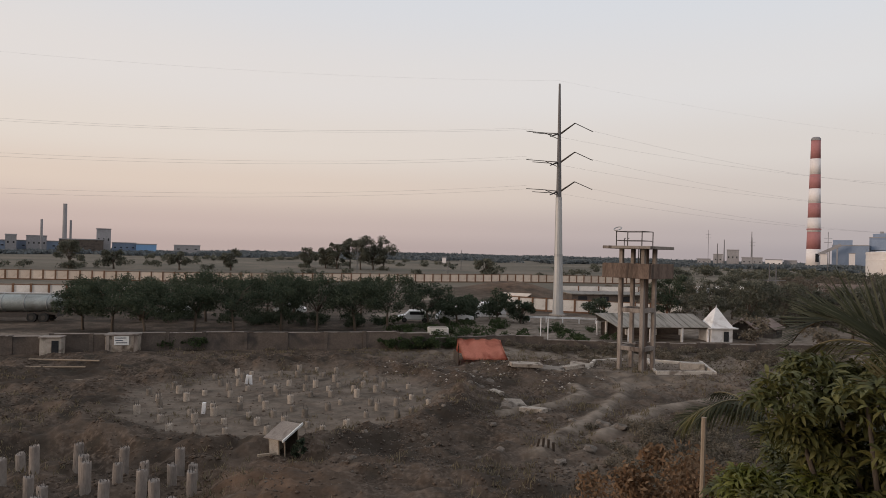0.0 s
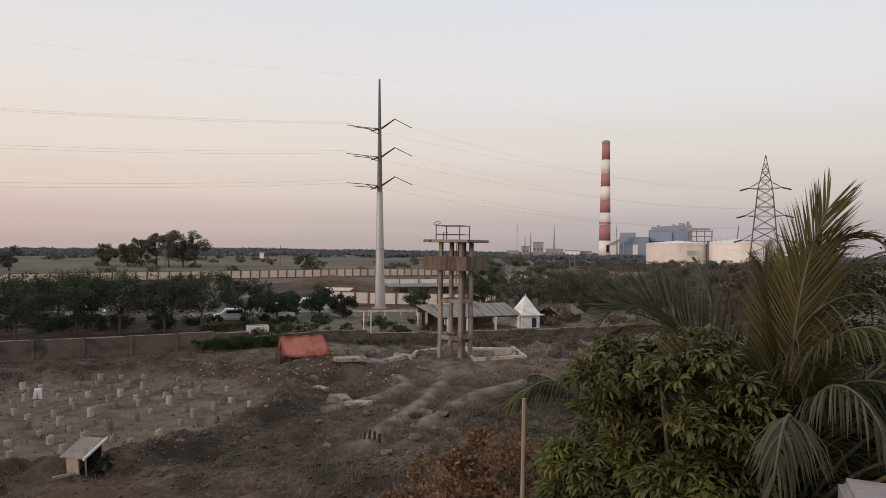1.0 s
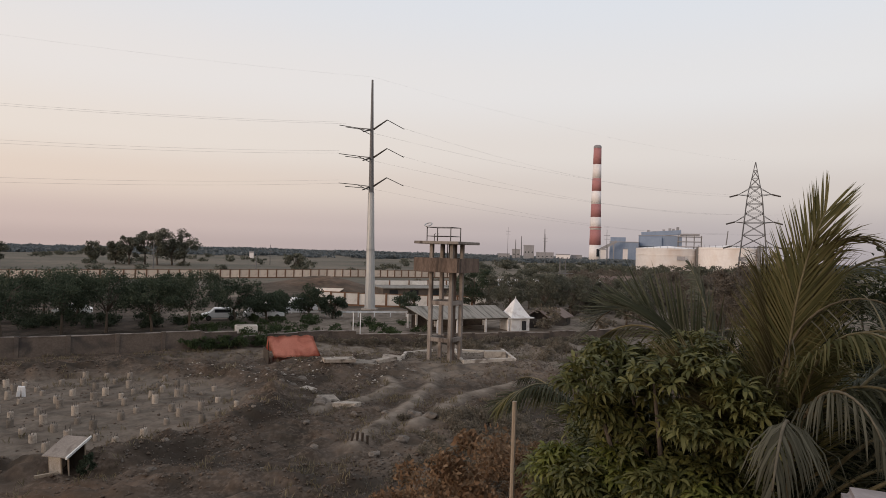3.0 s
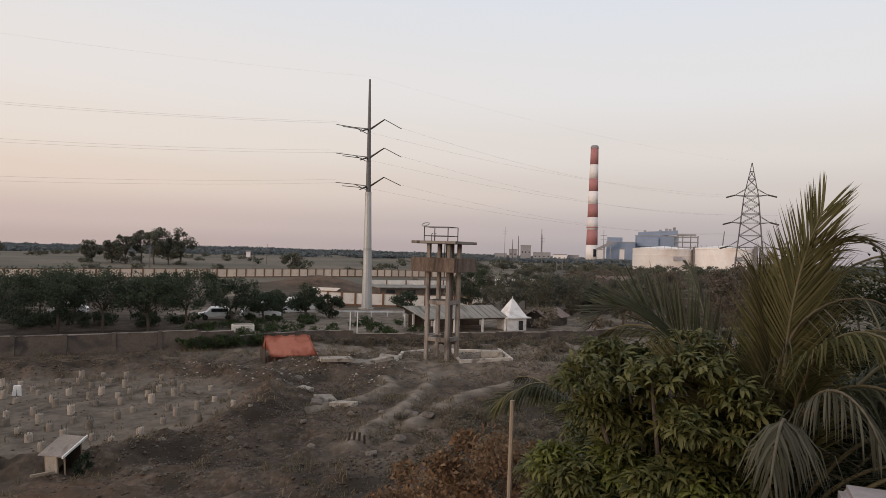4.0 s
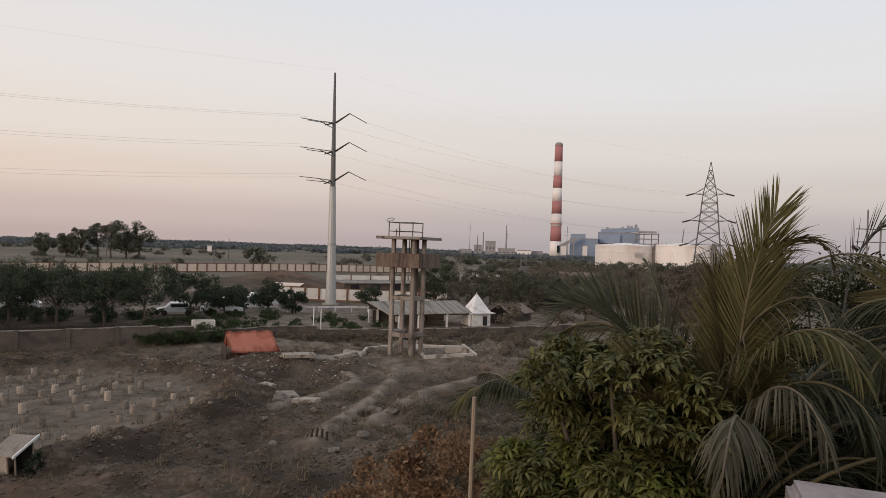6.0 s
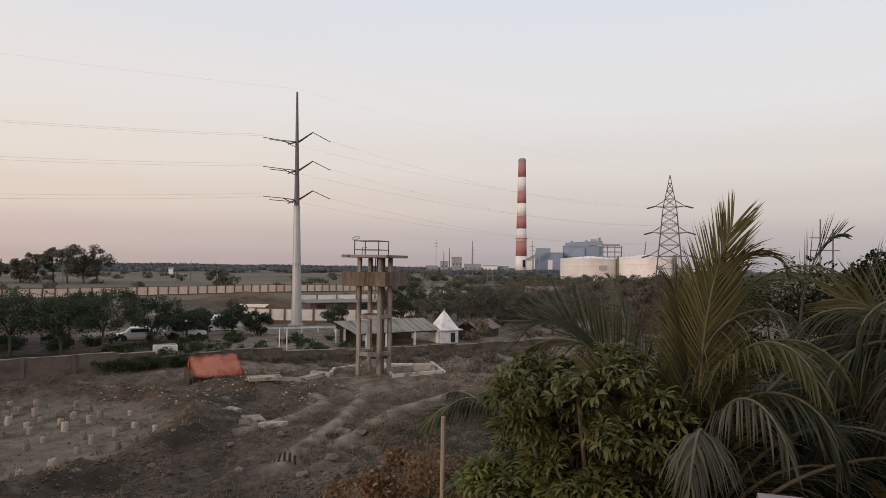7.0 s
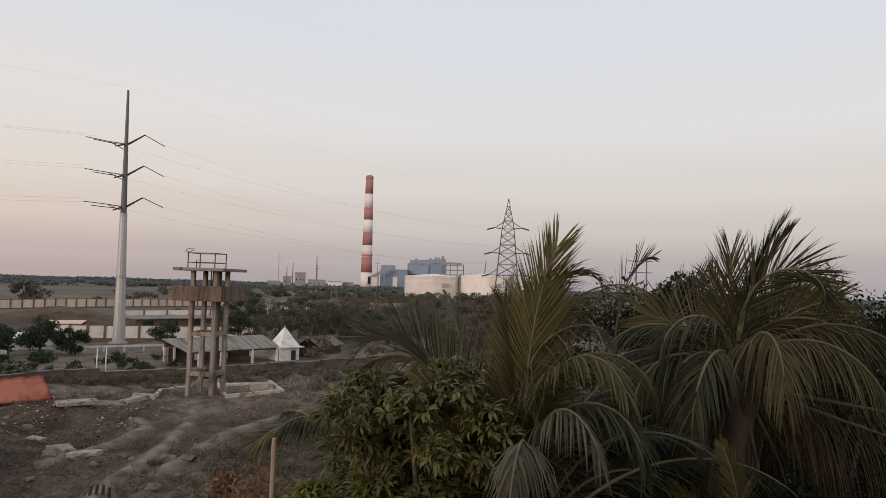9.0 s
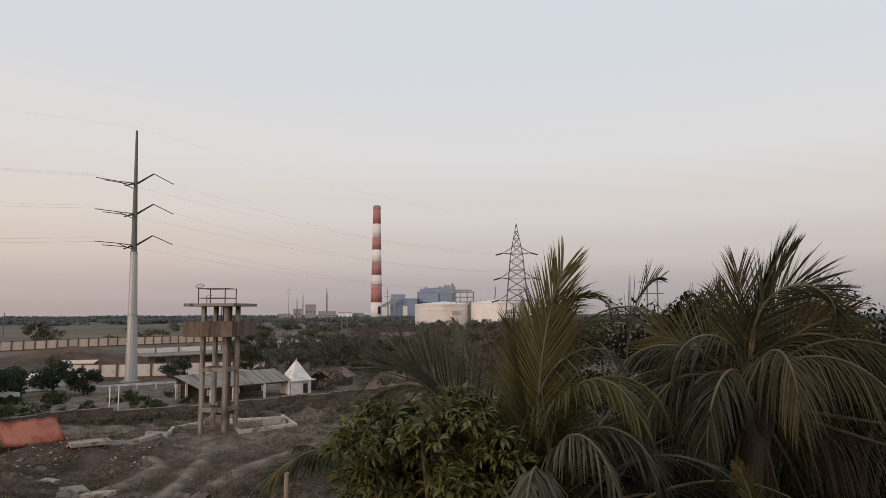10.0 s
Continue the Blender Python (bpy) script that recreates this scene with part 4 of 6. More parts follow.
# ---- houses and sheds behind the wall ----
def gable_house(name, x, y, rz, w, d, eave, ridge, wall, roof, label, openings=3, over=0.35, category="house"):
    ob = thing(name, x, y, gz(x, y), rz, label, category)
    bm = B(-w / 2, w / 2, -d / 2, d / 2, -0.4, eave)
    part("wall", bm, wall, ob)
    for s in (-1, 1):
        bm = bmesh.new()
        q = [(-w / 2 - over, s * (d / 2 + over), eave - 0.02), (w / 2 + over, s * (d / 2 + over), eave - 0.02), (w / 2 + over, 0.0, ridge), (-w / 2 - over, 0.0, ridge)]
        slab(bm, q if s < 0 else q[::-1], 0.08)
        part("roof", bm, roof, ob)
    for s in (-1, 1):
        bm = bmesh.new()
        v = [bm.verts.new(p) for p in ((s * (w / 2 - 0.05), -d / 2, eave + 0.003), (s * (w / 2 - 0.05), d / 2, eave + 0.003), (s * (w / 2 - 0.05), 0, ridge - 0.12))]
        f = bm.faces.new(v)
        bmesh.ops.solidify(bm, geom=[f], thickness=0.05)
        part("gable", bm, wall, ob)
    for k in range(openings):
        cx = -w / 2 + w * (k + 0.5) / openings
        part("window", B(cx - 0.35, cx + 0.35, -d / 2 - 0.03, -d / 2 + 0.05, eave * 0.4, eave * 0.82), M_GLASSDARK, ob)
    return ob


def open_shed():
    ob = thing("open_shed", 24.6, 72.6, gz(24.6, 72.6), 8.6, "long open-sided shed with a grey sheet roof on white posts", "shed")
    w, d = 12.9, 4.2
    bm = bmesh.new()
    slab(bm, [(-w / 2 + 2.0, -d / 2, 1.62), (w / 2, -d / 2, 1.62), (w / 2, d / 2 - 0.4, 2.75), (-w / 2 + 0.9, d / 2 - 0.4, 2.75)], 0.07)
    part("roof", bm, M_SHEET, ob)
    bm = bmesh.new()
    slab(bm, [(-w / 2 + 0.9, d / 2 - 0.38, 2.73), (w / 2, d / 2 - 0.38, 2.73), (w / 2, d, 1.6), (-w / 2 + 2.6, d, 1.6)], 0.07)
    part("roof", bm, M_SHEET, ob)
    for k in range(15):
        x = -w / 2 + 2.1 + k * (w - 2.3) / 14
        part("roof_rib", T([(x, -d / 2 - 0.01, 1.635), (x, d / 2 - 0.42, 2.765)], 0.022, 5), M_SHEET, ob)
    for x in (-4.2, -3.1, -0.6, 3.1, 6.2):
        for y in (-d / 2 + 0.2, d - 0.2):
            part("post", B(x - 0.11, x + 0.11, y - 0.11, y + 0.11, -0.4, 1.6, 0.01), M_TEMPLE, ob)
    part("back_wall", B(-w / 2 + 2.8, w / 2 - 0.1, d - 0.08, d + 0.08, -0.4, 1.5), M_WALL, ob)
    part("eave_beam", B(-w / 2 + 2.0, w / 2, -d / 2 + 0.12, -d / 2 + 0.28, 1.4, 1.54), M_DARKWOOD, ob)


open_shed()


def temple():
    ob = thing("shrine", 32.4, 72.9, gz(32.4, 72.9), 8.6, "small whitewashed shrine with a pyramid roof", "shrine")
    part("wall", B(-1.3, 1.3, -1.25, 1.25, -0.4, 1.45, 0.03), M_TEMPLE, ob)
    part("eave_slab", B(-1.65, 1.75, -1.6, 1.6, 1.453, 1.6, 0.02), M_TEMPLE, ob)
    bm = bmesh.new()
    rings = []
    for z, h in ((1.603, 1.35), (2.1, 1.02), (2.7, 0.66), (3.3, 0.33), (3.75, 0.05)):
        rings.append([bm.verts.new((sx * h, sy * h, z)) for sx, sy in ((-1, -1), (1, -1), (1, 1), (-1, 1))])
    for a, c in zip(rings, rings[1:]):
        for k in range(4):
            bm.faces.new((a[k], a[(k + 1) % 4], c[(k + 1) % 4], c[k]))
    bm.faces.new(rings[-1])
    bm.faces.new(rings[0][::-1])
    part("spire", bm, M_TEMPLE, ob)
    part("finial", T([(0, 0, 3.72), (0, 0, 3.85), (0, 0, 4.05)], [0.09, 0.05, 0.01], 8), M_TEMPLE, ob)
    # Near-black panel on the wall stands for the shade inside the doorway.
    part("doorway", B(0.2, 0.8, -1.29, -1.22, 0.05, 1.15), M_GLASSDARK, ob, "dark panel standing for the shaded inside of a doorway")
    part("window", B(1.27, 1.33, -0.35, 0.3, 0.55, 1.1), M_GLASSDARK, ob)


temple()
gable_house("brown_hut", 36.6, 75.2, 60, 2.6, 3.0, 1.1, 2.4, M_WALL, M_ROOFBROWN, "low hut with a brown tiled roof beside trees", 1)
gable_house("brown_hut", 40.6, 78.0, 40, 2.6, 3.0, 1.1, 2.1, M_WALL, M_ROOFBROWN, "low hut with a weathered brown roof among trees", 1)
gable_house("bungalow", 86.0, 131.0, -20, 12, 7, 2.2, 3.9, M_TEMPLE, M_ROOFBROWN, "white bungalow with a brown roof among scrub", 5)


def long_shed():
    ob = thing("depot_building", 35.0, 121.0, gz(35, 121), 5, "long low depot building with whitish parapet and grey roof", "building")
    w, d, h = 20, 9, 1.7
    part("wall", B(-w / 2, w / 2, -d / 2, d / 2, -0.5, h), M_WALL, ob)
    part("roof", B(-w / 2 - 0.3, w / 2 + 0.3, -d / 2 - 0.4, d / 2, h + 0.003, h + 0.15), M_SHEET, ob)
    for k in range(5):
        x = -w / 2 + k * w / 5
        part("parapet_panel", B(x + 0.12, x + w / 5 - 0.12, d / 2 - 0.3, d / 2 - 0.1, h + 0.15, h + 1.0), M_WHITE, ob)
        part("parapet_pier", B(x - 0.118, x + 0.118, d / 2 - 0.35, d / 2 - 0.05, h + 0.15, h + 1.1), M_BROWN, ob)
        part("window", B(x + 1.2, x + 2.8, -d / 2 - 0.04, -d / 2 + 0.05, 0.5, 1.4), M_GLASSDARK, ob)


long_shed()


def red_shed():
    ob = thing("lean_to_shed", 14.4, 109.5, gz(14.4, 109.5), -20, "small open shed with whitish roof and red earth heap behind", "shed")
    bm = bmesh.new()
    slab(bm, [(-2.6, -1.6, 2.0), (2.6, -1.6, 2.0), (2.6, 1.6, 2.25), (-2.6, 1.6, 2.25)], 0.1)
    part("roof", bm, M_CREAM, ob)
    for x in (-2.4, 2.4):
        for y, h in ((-1.4, 1.95), (1.4, 2.15)):
            part("post", T([(x, y, -0.3), (x, y, h)], 0.08, 6), M_BROWN, ob)
    part("back_wall", B(-2.5, 2.5, 1.5, 1.6, -0.3, 2.1), M_ROOFBROWN, ob)


red_shed()


def cabin(x, y, rz, w, h, board, label):
    ob = thing("cement_booth", x, y, gz(x, y), rz, label, "booth")
    part("wall", B(-w / 2, w / 2, -0.6, 0.6, -0.4, h, 0.02), M_CONC_PALE if not board else M_PILE, ob)
    part("roof_slab", B(-w / 2 - 0.08, w / 2 + 0.08, -0.68, 0.68, h + 0.003, h + 0.1, 0.01), M_CONC, ob)
    if board:
        bd = part("notice_board", B(-0.55, 0.55, -0.66, -0.615, h - 0.75, h - 0.05), M_POSTER, ob, "white notice board with unreadable dark print")
        for k, (a, c) in enumerate(((-0.45, 0.35), (-0.45, 0.1), (-0.4, 0.42))):
            part("print_bar", B(a, c, -0.668, -0.662, h - 0.22 - 0.19 * k, h - 0.15 - 0.19 * k), M_INK, bd)
        for sx in (-w / 2 + 0.18, w / 2 - 0.18):
            part("pilaster", B(sx - 0.12, sx + 0.12, -0.66, -0.603, -0.4, h), M_CONC, ob)
    else:
        # Flat dark panel in place of the doorway's shaded inside.
        part("doorway", B(0.1, 0.6, -0.63, -0.58, 0.1, h - 0.2), M_GLASSDARK, ob)


cabin(-24.2, 53.2, 12, 2.4, 1.42, True, "grey cement booth with a white notice board by the wall")
cabin(-29.3, 52.3, 12, 1.5, 1.35, False, "small pale cement booth by the wall")
b = thing("water_cistern", 1.2, 67.3, gz(1.2, 67.3), 5, "pale rectangular water cistern on a plinth behind the wall", "cistern")
part("cistern_body", B(-1.05, 1.05, -0.5, 0.5, 0.25, 1.0, 0.05), M_WHITE, b)
part("plinth", B(-1.12, 1.12, -0.56, 0.56, -0.3, 0.247), M_WALL, b)
part("lid", B(-0.9, 0.9, -0.4, 0.4, 1.003, 1.05, 0.01), M_CONC_PALE, b)


def yard_posts():
    for x, y in ((12.0, 68.6), (12.8, 68.8)):
        p = thing("yard_post", x, y, gz(x, y), 0, "slim white painted yard post", "post", "white yard posts")
        part("post", T([(0, 0, -0.3), (0, 0, 2.6)], 0.06, 6), M_TEMPLE, p)
    p = thing("guard_rail", 14, 88, gz(14, 88), -4, "low whitish rail along the yard", "rail")
    for k in range(9):
        part("rail_post", B(-9 + 2.2 * k - 0.07, -9 + 2.2 * k + 0.07, -0.07, 0.07, -0.3, 0.8), M_TEMPLE, p)
    part("rail", B(-9, 9, -0.12, -0.075, 0.55, 0.8), M_TEMPLE, p)


yard_posts()


# ---- parked vehicles ----
def wheel(parent, x, y, r, w):
    t = part("wheel", T([(x, y - w / 2, r), (x, y + w / 2, r)], r, 14), M_RUBBER, parent)
    part("hub", T([(x, y - w / 2 - 0.02, r), (x, y + w / 2 + 0.02, r)], r * 0.5, 10), M_IRON, t)


def tanker():
    x, y = -45.2, 73.0
    ob = thing("tanker_lorry", x, y, gz(x, y), 7, "dull grey tanker lorry parked behind the wall", "lorry")
    bm = bmesh.new()
    rings = []
    for px, s in ((-4.6, 0.82), (-4.45, 0.97), (-4.2, 1.0), (4.2, 1.0), (4.45, 0.97), (4.6, 0.82)):
        rings.append([bm.verts.new((px, 1.22 * s * math.cos(a), 2.05 + 0.98 * s * math.sin(a))) for a in np.linspace(0, 2 * math.pi, 24, endpoint=False)])
    for a, c in zip(rings, rings[1:]):
        for k in range(24):
            bm.faces.new((a[k], a[(k + 1) % 24], c[(k + 1) % 24], c[k]))
    bm.faces.new(rings[0])
    bm.faces.new(rings[-1][::-1])
    part("tank", bm, M_TANKER, ob, smooth=True)
    part("walkway", B(-4.0, 4.0, -0.35, 0.35, 3.02, 3.12), M_STEEL, ob)
    for px in (-3.4, -1.1, 1.2, 3.5):
        part("band", T([(px, 1.24 * math.cos(a), 2.05 + 1.0 * math.sin(a)) for a in np.linspace(0, 2 * math.pi, 25)], 0.04, 5), M_STEEL, ob)
    part("chassis", B(-4.4, 4.4, -0.5, 0.5, 0.75, 1.05), M_IRON, ob)
    part("side_guard", B(-2.0, 1.6, -1.2, -1.12, 0.5, 0.95), M_IRON, ob)
    part("tail_bumper", B(4.45, 4.6, -1.15, 1.15, 0.6, 0.9), M_IRON, ob)
    for px in (2.0, 3.2, -3.8):
        for py in (-1.0, 1.0):
            wheel(ob, px, py, 0.5, 0.35)
    cab = part("cab", B(-7.3, -5.0, -1.2, 1.2, 0.7, 2.9, 0.15), M_TANKER, ob)
    part("windscreen", B(-7.33, -7.28, -1.0, 1.0, 1.8, 2.6), M_GLASSDARK, cab)
    for py in (-1.0, 1.0):
        wheel(ob, -6.3, py, 0.5, 0.35)


tanker()


def car(x, y, rz, label, body_h=1.45, length=4.0, group="parked cars"):
    ob = thing("parked_car", x, y, gz(x, y), rz, label, "car", group)
    L, w = length / 2, 0.82
    prof = [(-L, 0.35), (-L, 0.75), (-L * 0.55, 0.88), (-L * 0.3, body_h), (L * 0.55, body_h), (L * 0.9, 0.95), (L, 0.85), (L, 0.35)]
    bm = bmesh.new()
    a = [bm.verts.new((px, -w, pz)) for px, pz in prof]
    c = [bm.verts.new((px, w, pz)) for px, pz in prof]
    bm.faces.new(a)
    bm.faces.new(c[::-1])
    for k in range(len(prof)):
        bm.faces.new((a[k], c[k], c[(k + 1) % len(prof)], a[(k + 1) % len(prof)]))
    bmesh.ops.bevel(bm, geom=bm.edges[:], offset=0.06, segments=1, affect="EDGES")
    part("body", bm, M_CARWHITE, ob)
    for s in (-1, 1):
        part("side_window", B(-L * 0.3, L * 0.6, s * w - 0.02, s * w + 0.012, 0.95, body_h - 0.14), M_GLASSDARK, ob)
        for px in (-L * 0.62, L * 0.62):
            wheel(ob, px, s * (w - 0.08), 0.31, 0.2)


car(-1.6, 80.5, 5, "white parked car half hidden by trees")
car(3.4, 81.5, 190, "white parked van beside trees", 1.9, 4.6)
car(-31.5, 82, 8, "white parked car behind dark trees")
car(-18, 86, 0, "white parked car between dark trees")
car(8.2, 90, 10, "white parked van on the yard", 2.0, 5.0)
for k in range(7):
    car(58 + 3.1 * k, 146 + 1.2 * k, 20 + 5 * (k % 3), "whitish parked vehicle in the far yard", 1.5 + 0.4 * (k % 2), 4.2, "vehicles in the far yard")


# ---- steel monopole, lattice pylon and lines ----
def arm_bar(a, c, r0, r1):
    return T([a, c], [r0, r1], 6)


MONO = (19.6, 98.2)
MONO_ARMS = [(27.4, 0), (23.1, 0), (18.7, 0)]


def monopole():
    ob = thing("power_monopole", MONO[0], MONO[1], gz(*MONO), 0, "tall tapered galvanised steel power monopole with three pairs of arms", "power pole")
    lean = -0.016  # the pole stands a little out of plumb
    part("lower_shaft", T([(lean * a, 0, a) for a in (-0.5, 0.0, 4.0, 9.0, 14.0, 17.6)], [0.86, 0.84, 0.72, 0.62, 0.53, 0.47], 12), M_STEEL, ob, "pale galvanised lower shaft")
    part("upper_shaft", T([(lean * a, 0, a) for a in (17.0, 19.0, 23.0, 28.0, 31.0, 34.9)], [0.42, 0.39, 0.33, 0.25, 0.21, 0.15], 12), M_LATTICE, ob, "darker weathered upper shaft")
    part("base_plate", T([(0, 0, -0.4), (0, 0, 0.18)], 1.3, 12), M_CONC_PALE, ob)
    for zz, rr in ((9.0, 0.65), (17.5, 0.49)):
        part("joint_collar", T([(lean * zz, 0, zz - 0.15), (lean * zz, 0, zz + 0.25)], rr, 12), M_STEEL, ob)
    for zz, _ in MONO_ARMS:
        x0 = lean * zz
        part("arm", arm_bar((x0 + 0.25, -0.1, zz), (x0 + 2.0, -1.6, zz + 1.3), 0.15, 0.09), M_IRON, ob)
        part("arm", arm_bar((x0 - 0.25, 0.1, zz), (x0 - 1.9, 1.5, zz + 0.3), 0.10, 0.06), M_LATTICE, ob)
        part("arm", arm_bar((x0 - 0.25, -0.1, zz - 0.1), (x0 - 1.55, -1.2, zz - 0.7), 0.15, 0.08), M_IRON, ob)
    for k, (zz, _) in enumerate(MONO_ARMS):
        for a, d in (((2.0, -1.6, zz + 1.3), (2.9, 1.0, -1.0)), ((-1.9, 1.5, zz + 0.3), (-3.0, -1.1, 0.0)), ((-1.35, -1.2, zz - 0.4), (-3.0, -1.1, 0.0)), ((-1.9, 1.5, zz + 0.3), (2.7, 1.0, -0.9))):
            a = (a[0] + lean * zz, a[1], a[2])
            e = Vector(a) + Vector(d)
            part("insulator", T([a, e], 0.055, 6), M_IRON, ob, "dark strain insulator string")
    return ob


monopole()
PYLON = (115.0, 123.5)


def pylon(x, y, H, rz, label):
    ob = thing("lattice_pylon", x, y, gz(x, y), rz, label, "pylon")

    def half(z):
        t = z / H
        return 3.7 * (1 - t / 0.75) + 1.55 * (t / 0.75) if t < 0.75 else max(0.05, 1.55 * (1 - (t - 0.75) / 0.25))

    lv = [0, 4.5, 8.5, 11.5, 14.3, 17.2, 19.4, 21.6, 23.6, 25.6, 27.6, 29.4, H]
    cor = [(-1, -1), (1, -1), (1, 1), (-1, 1)]
    for sx, sy in cor:
        part("leg", T([(sx * half(z), sy * half(z), z - (0.3 if z == 0 else 0)) for z in lv], [0.11] * 8 + [0.07] * (len(lv) - 8), 4), M_LATTICE, ob)
    for z0, z1 in zip(lv, lv[1:]):
        a, c = half(z0), half(z1)
        for k in range(4):
            p, q = cor[k], cor[(k + 1) % 4]
            part("brace", T([(p[0] * a, p[1] * a, z0), (q[0] * c, q[1] * c, z1)], 0.055, 4), M_LATTICE, ob)
            part("brace", T([(q[0] * a, q[1] * a, z0), (p[0] * c, p[1] * c, z1)], 0.055, 4), M_LATTICE, ob)
            if z1 < H:
                part("strut", T([(p[0] * c, p[1] * c, z1), (q[0] * c, q[1] * c, z1)], 0.05, 4), M_LATTICE, ob)
    for z in (11.5, 17.2, 23.6):
        h = half(z)
        for s in (-1, 1):
            tip = (s * (half(z) + 2.0), 0, z + 0.2)
            for sy in (-1, 1):
                part("arm_bar", T([(s * h, sy * h, z), tip], 0.07, 4), M_LATTICE, ob)
                part("arm_bar", T([(s * half(z + 1.6), sy * half(z + 1.6), z + 1.6), tip], 0.06, 4), M_LATTICE, ob)
            part("insulator", T([tip, (s * (half(z) + 3.8), -0.6, z - 0.35)], 0.2, 6), M_IRON, ob, "dark strain insulator string")
    return ob


pylon(PYLON[0], PYLON[1], 31.4, -43, "grey steel lattice pylon with three pairs of arms")


def wire(a, c, sag, r=0.008):
    pts = []
    for k in range(25):
        t = k / 24
        p = Vector(a).lerp(Vector(c), t)
        pts.append(p - Vector((0, 0, 4 * sag * t * (1 - t))))
    o = part("power_line", T(pts, r, 5), M_WIRE)
    tagged(o, "thin grey overhead conductor between power poles", "power line", "overhead conductors")


for zz, _ in MONO_ARMS:
    m = lambda v: (MONO[0] + v[0] - 0.016 * v[2], MONO[1] + v[1], v[2])
    wire(m((-4.9, 0.4, zz + 0.3)), (-140, 62, zz + 2.0), 4.5)
    wire(m((-4.35, -2.3, zz - 0.4)), (-140, 58, zz + 1.0), 4.5)
    wire(m((4.7, -0.6, zz)), (PYLON[0] - 4.4, PYLON[1] + 3.4, zz - 4.0), 2.2)
    wire(m((0.8, 2.5, zz - 0.6)), (PYLON[0] + 4.4, PYLON[1] - 3.6, zz - 4.0), 2.4)
wire((MONO[0] - 0.55, MONO[1], 34.9), (-140, 60, 37), 4.0, 0.004)
wire((MONO[0] - 0.55, MONO[1], 34.9), (PYLON[0], PYLON[1], 31.4), 1.5, 0.004)


def far_pole(x, y, h, twin, label, group=""):
    ob = thing("power_pole", x, y, gz(x, y), -30, label, "power pole", group)
    for k in range(2 if twin else 1):
        part("pole", T([(k * 1.9, 0, -0.3), (k * 1.9, 0, h - k * 1.6)], [0.17, 0.11], 6), M_LATTICE, ob)
    for z in (h - 3.0, h - 5.0):
        part("crossarm", T([(-1.6, 0, z), (3.0 if twin else 1.6, 0, z)], 0.08, 5), M_LATTICE, ob)


far_pole(97.0, 71.0, 17.4, True, "slender twin power pole with two crossarms")
for x, y, h in ((62, 118, 8.0), (63.5, 118.5, 8.0), (186, 302, 22), (180, 420, 26), (214, 430, 22), (14, 300, 9), (-27, 240, 9), (5, 183, 6)):
    far_pole(x, y, h, False, "slim grey distant pole with short crossarms", "distant poles")


# ---- power station ----
def chimney():
    x, y = 459.0, 774.0
    ob = thing("striped_chimney", x, y, gz(x, y), 0, "tall concrete chimney painted in red and white bands", "chimney")
    zs = [152, 130, 111, 94, 76.5, 59, 42, 21.5, -2]
    rad = lambda z: 5.1 + (152 - z) / 152 * 2.9
    for k, (t, c) in enumerate(zip(zs, zs[1:])):
        part("band", T([(0, 0, c), (0, 0, t)], [rad(c), rad(t)], 24), M_RED if k % 2 == 0 else M_CHWHITE, ob, "red painted band" if k % 2 == 0 else "white painted band", True)
    part("crown", T([(0, 0, 152.0), (0, 0, 154.5), (0, 0, 156)], [5.4, 5.1, 3.6], 24), M_PLANT, ob)
    part("platform", T([(0, 0, 44.5), (0, 0, 46.0)], 7.9, 24), M_RED, ob)
    # Dark block drawn for the shade within the flue.
    part("flue_opening", B(-2, 2, -8.3, -6.5, 6, 16), M_GLASSDARK, ob)


chimney()


def at_bearing(az, dist):
    return 0.1 + dist * math.sin(radians(az)), 0.55 + dist * math.cos(radians(az))


def plant_block(name, az0, az1, dist, z0, z1, depth, material, label, category="building", extra=None, windows=0):
    """A block that spans a sector at a distance."""
    az = (az0 + az1) / 2
    x, y = at_bearing(az, dist)
    w = 2 * dist * math.tan(radians((az1 - az0) / 2))
    ob = thing(name, x, y, 0, -az, label, category)
    part("body", B(-w / 2, w / 2, 0, depth, min(z0, -6) if z0 <= 0 else z0, z1), material, ob)
    part("roof_edge", B(-w / 2 - 0.3, w / 2 + 0.3, -0.3, depth, z1 + 0.01, z1 + 0.8), M_PLANT, ob)
    for k in range(windows):
        cx = -w / 2 + w * (k + 0.5) / windows
        part("window", B(cx - w / windows * 0.14, cx + w / windows * 0.14, -0.12, 0.3, z1 * 0.5, z1 * 0.62), M_GLASSDARK, ob)
    return ob


hall = plant_block("boiler_house", 34.26, 37.7, 830, 0, 33, 40, M_BLUE, "blue-grey clad boiler house of a power station")
for k, (x, z) in enumerate(((-14, 40), (-6, 38.5), (4, 41), (11, 42.5), (15, 42), (20, 44))):
    part("roof_stack", B(x - 1.6, x + 1.6, 4, 9, 34.8, z), M_PLANT, hall)
part("gallery", B(-23, 2, -3, -0.1, 20, 31), M_BLUE, hall)
part("roof_house", box(bmesh.new(), -22, 24, 2, 20, -2.6, 2.6, 0, pose(0, 0, 36.2, 0, -4, 0)), M_BLUE, hall)
part("duct", B(-24.5, 24.5, -1.6, -0.1, 17.0, 18.6), M_PLANT, hall)
th = plant_block("turbine_hall", 31.9, 34.25, 815, 0, 24, 30, M_BLUE, "blue-grey clad turbine hall with a sloping conveyor")
part("step", B(-16, 2, 4, 22, 24.8, 30), M_BLUE, th)
cv = thing("conveyor_gallery", *at_bearing(31.6, 800), 0, -31.6, "sloping grey coal conveyor gallery", "conveyor")
part("gallery", box(bmesh.new(), -9, 14, -2, 2, -1.6, 1.6, 0, pose(0, 0, 18, 0, -28, 0)), M_PLANT, cv)
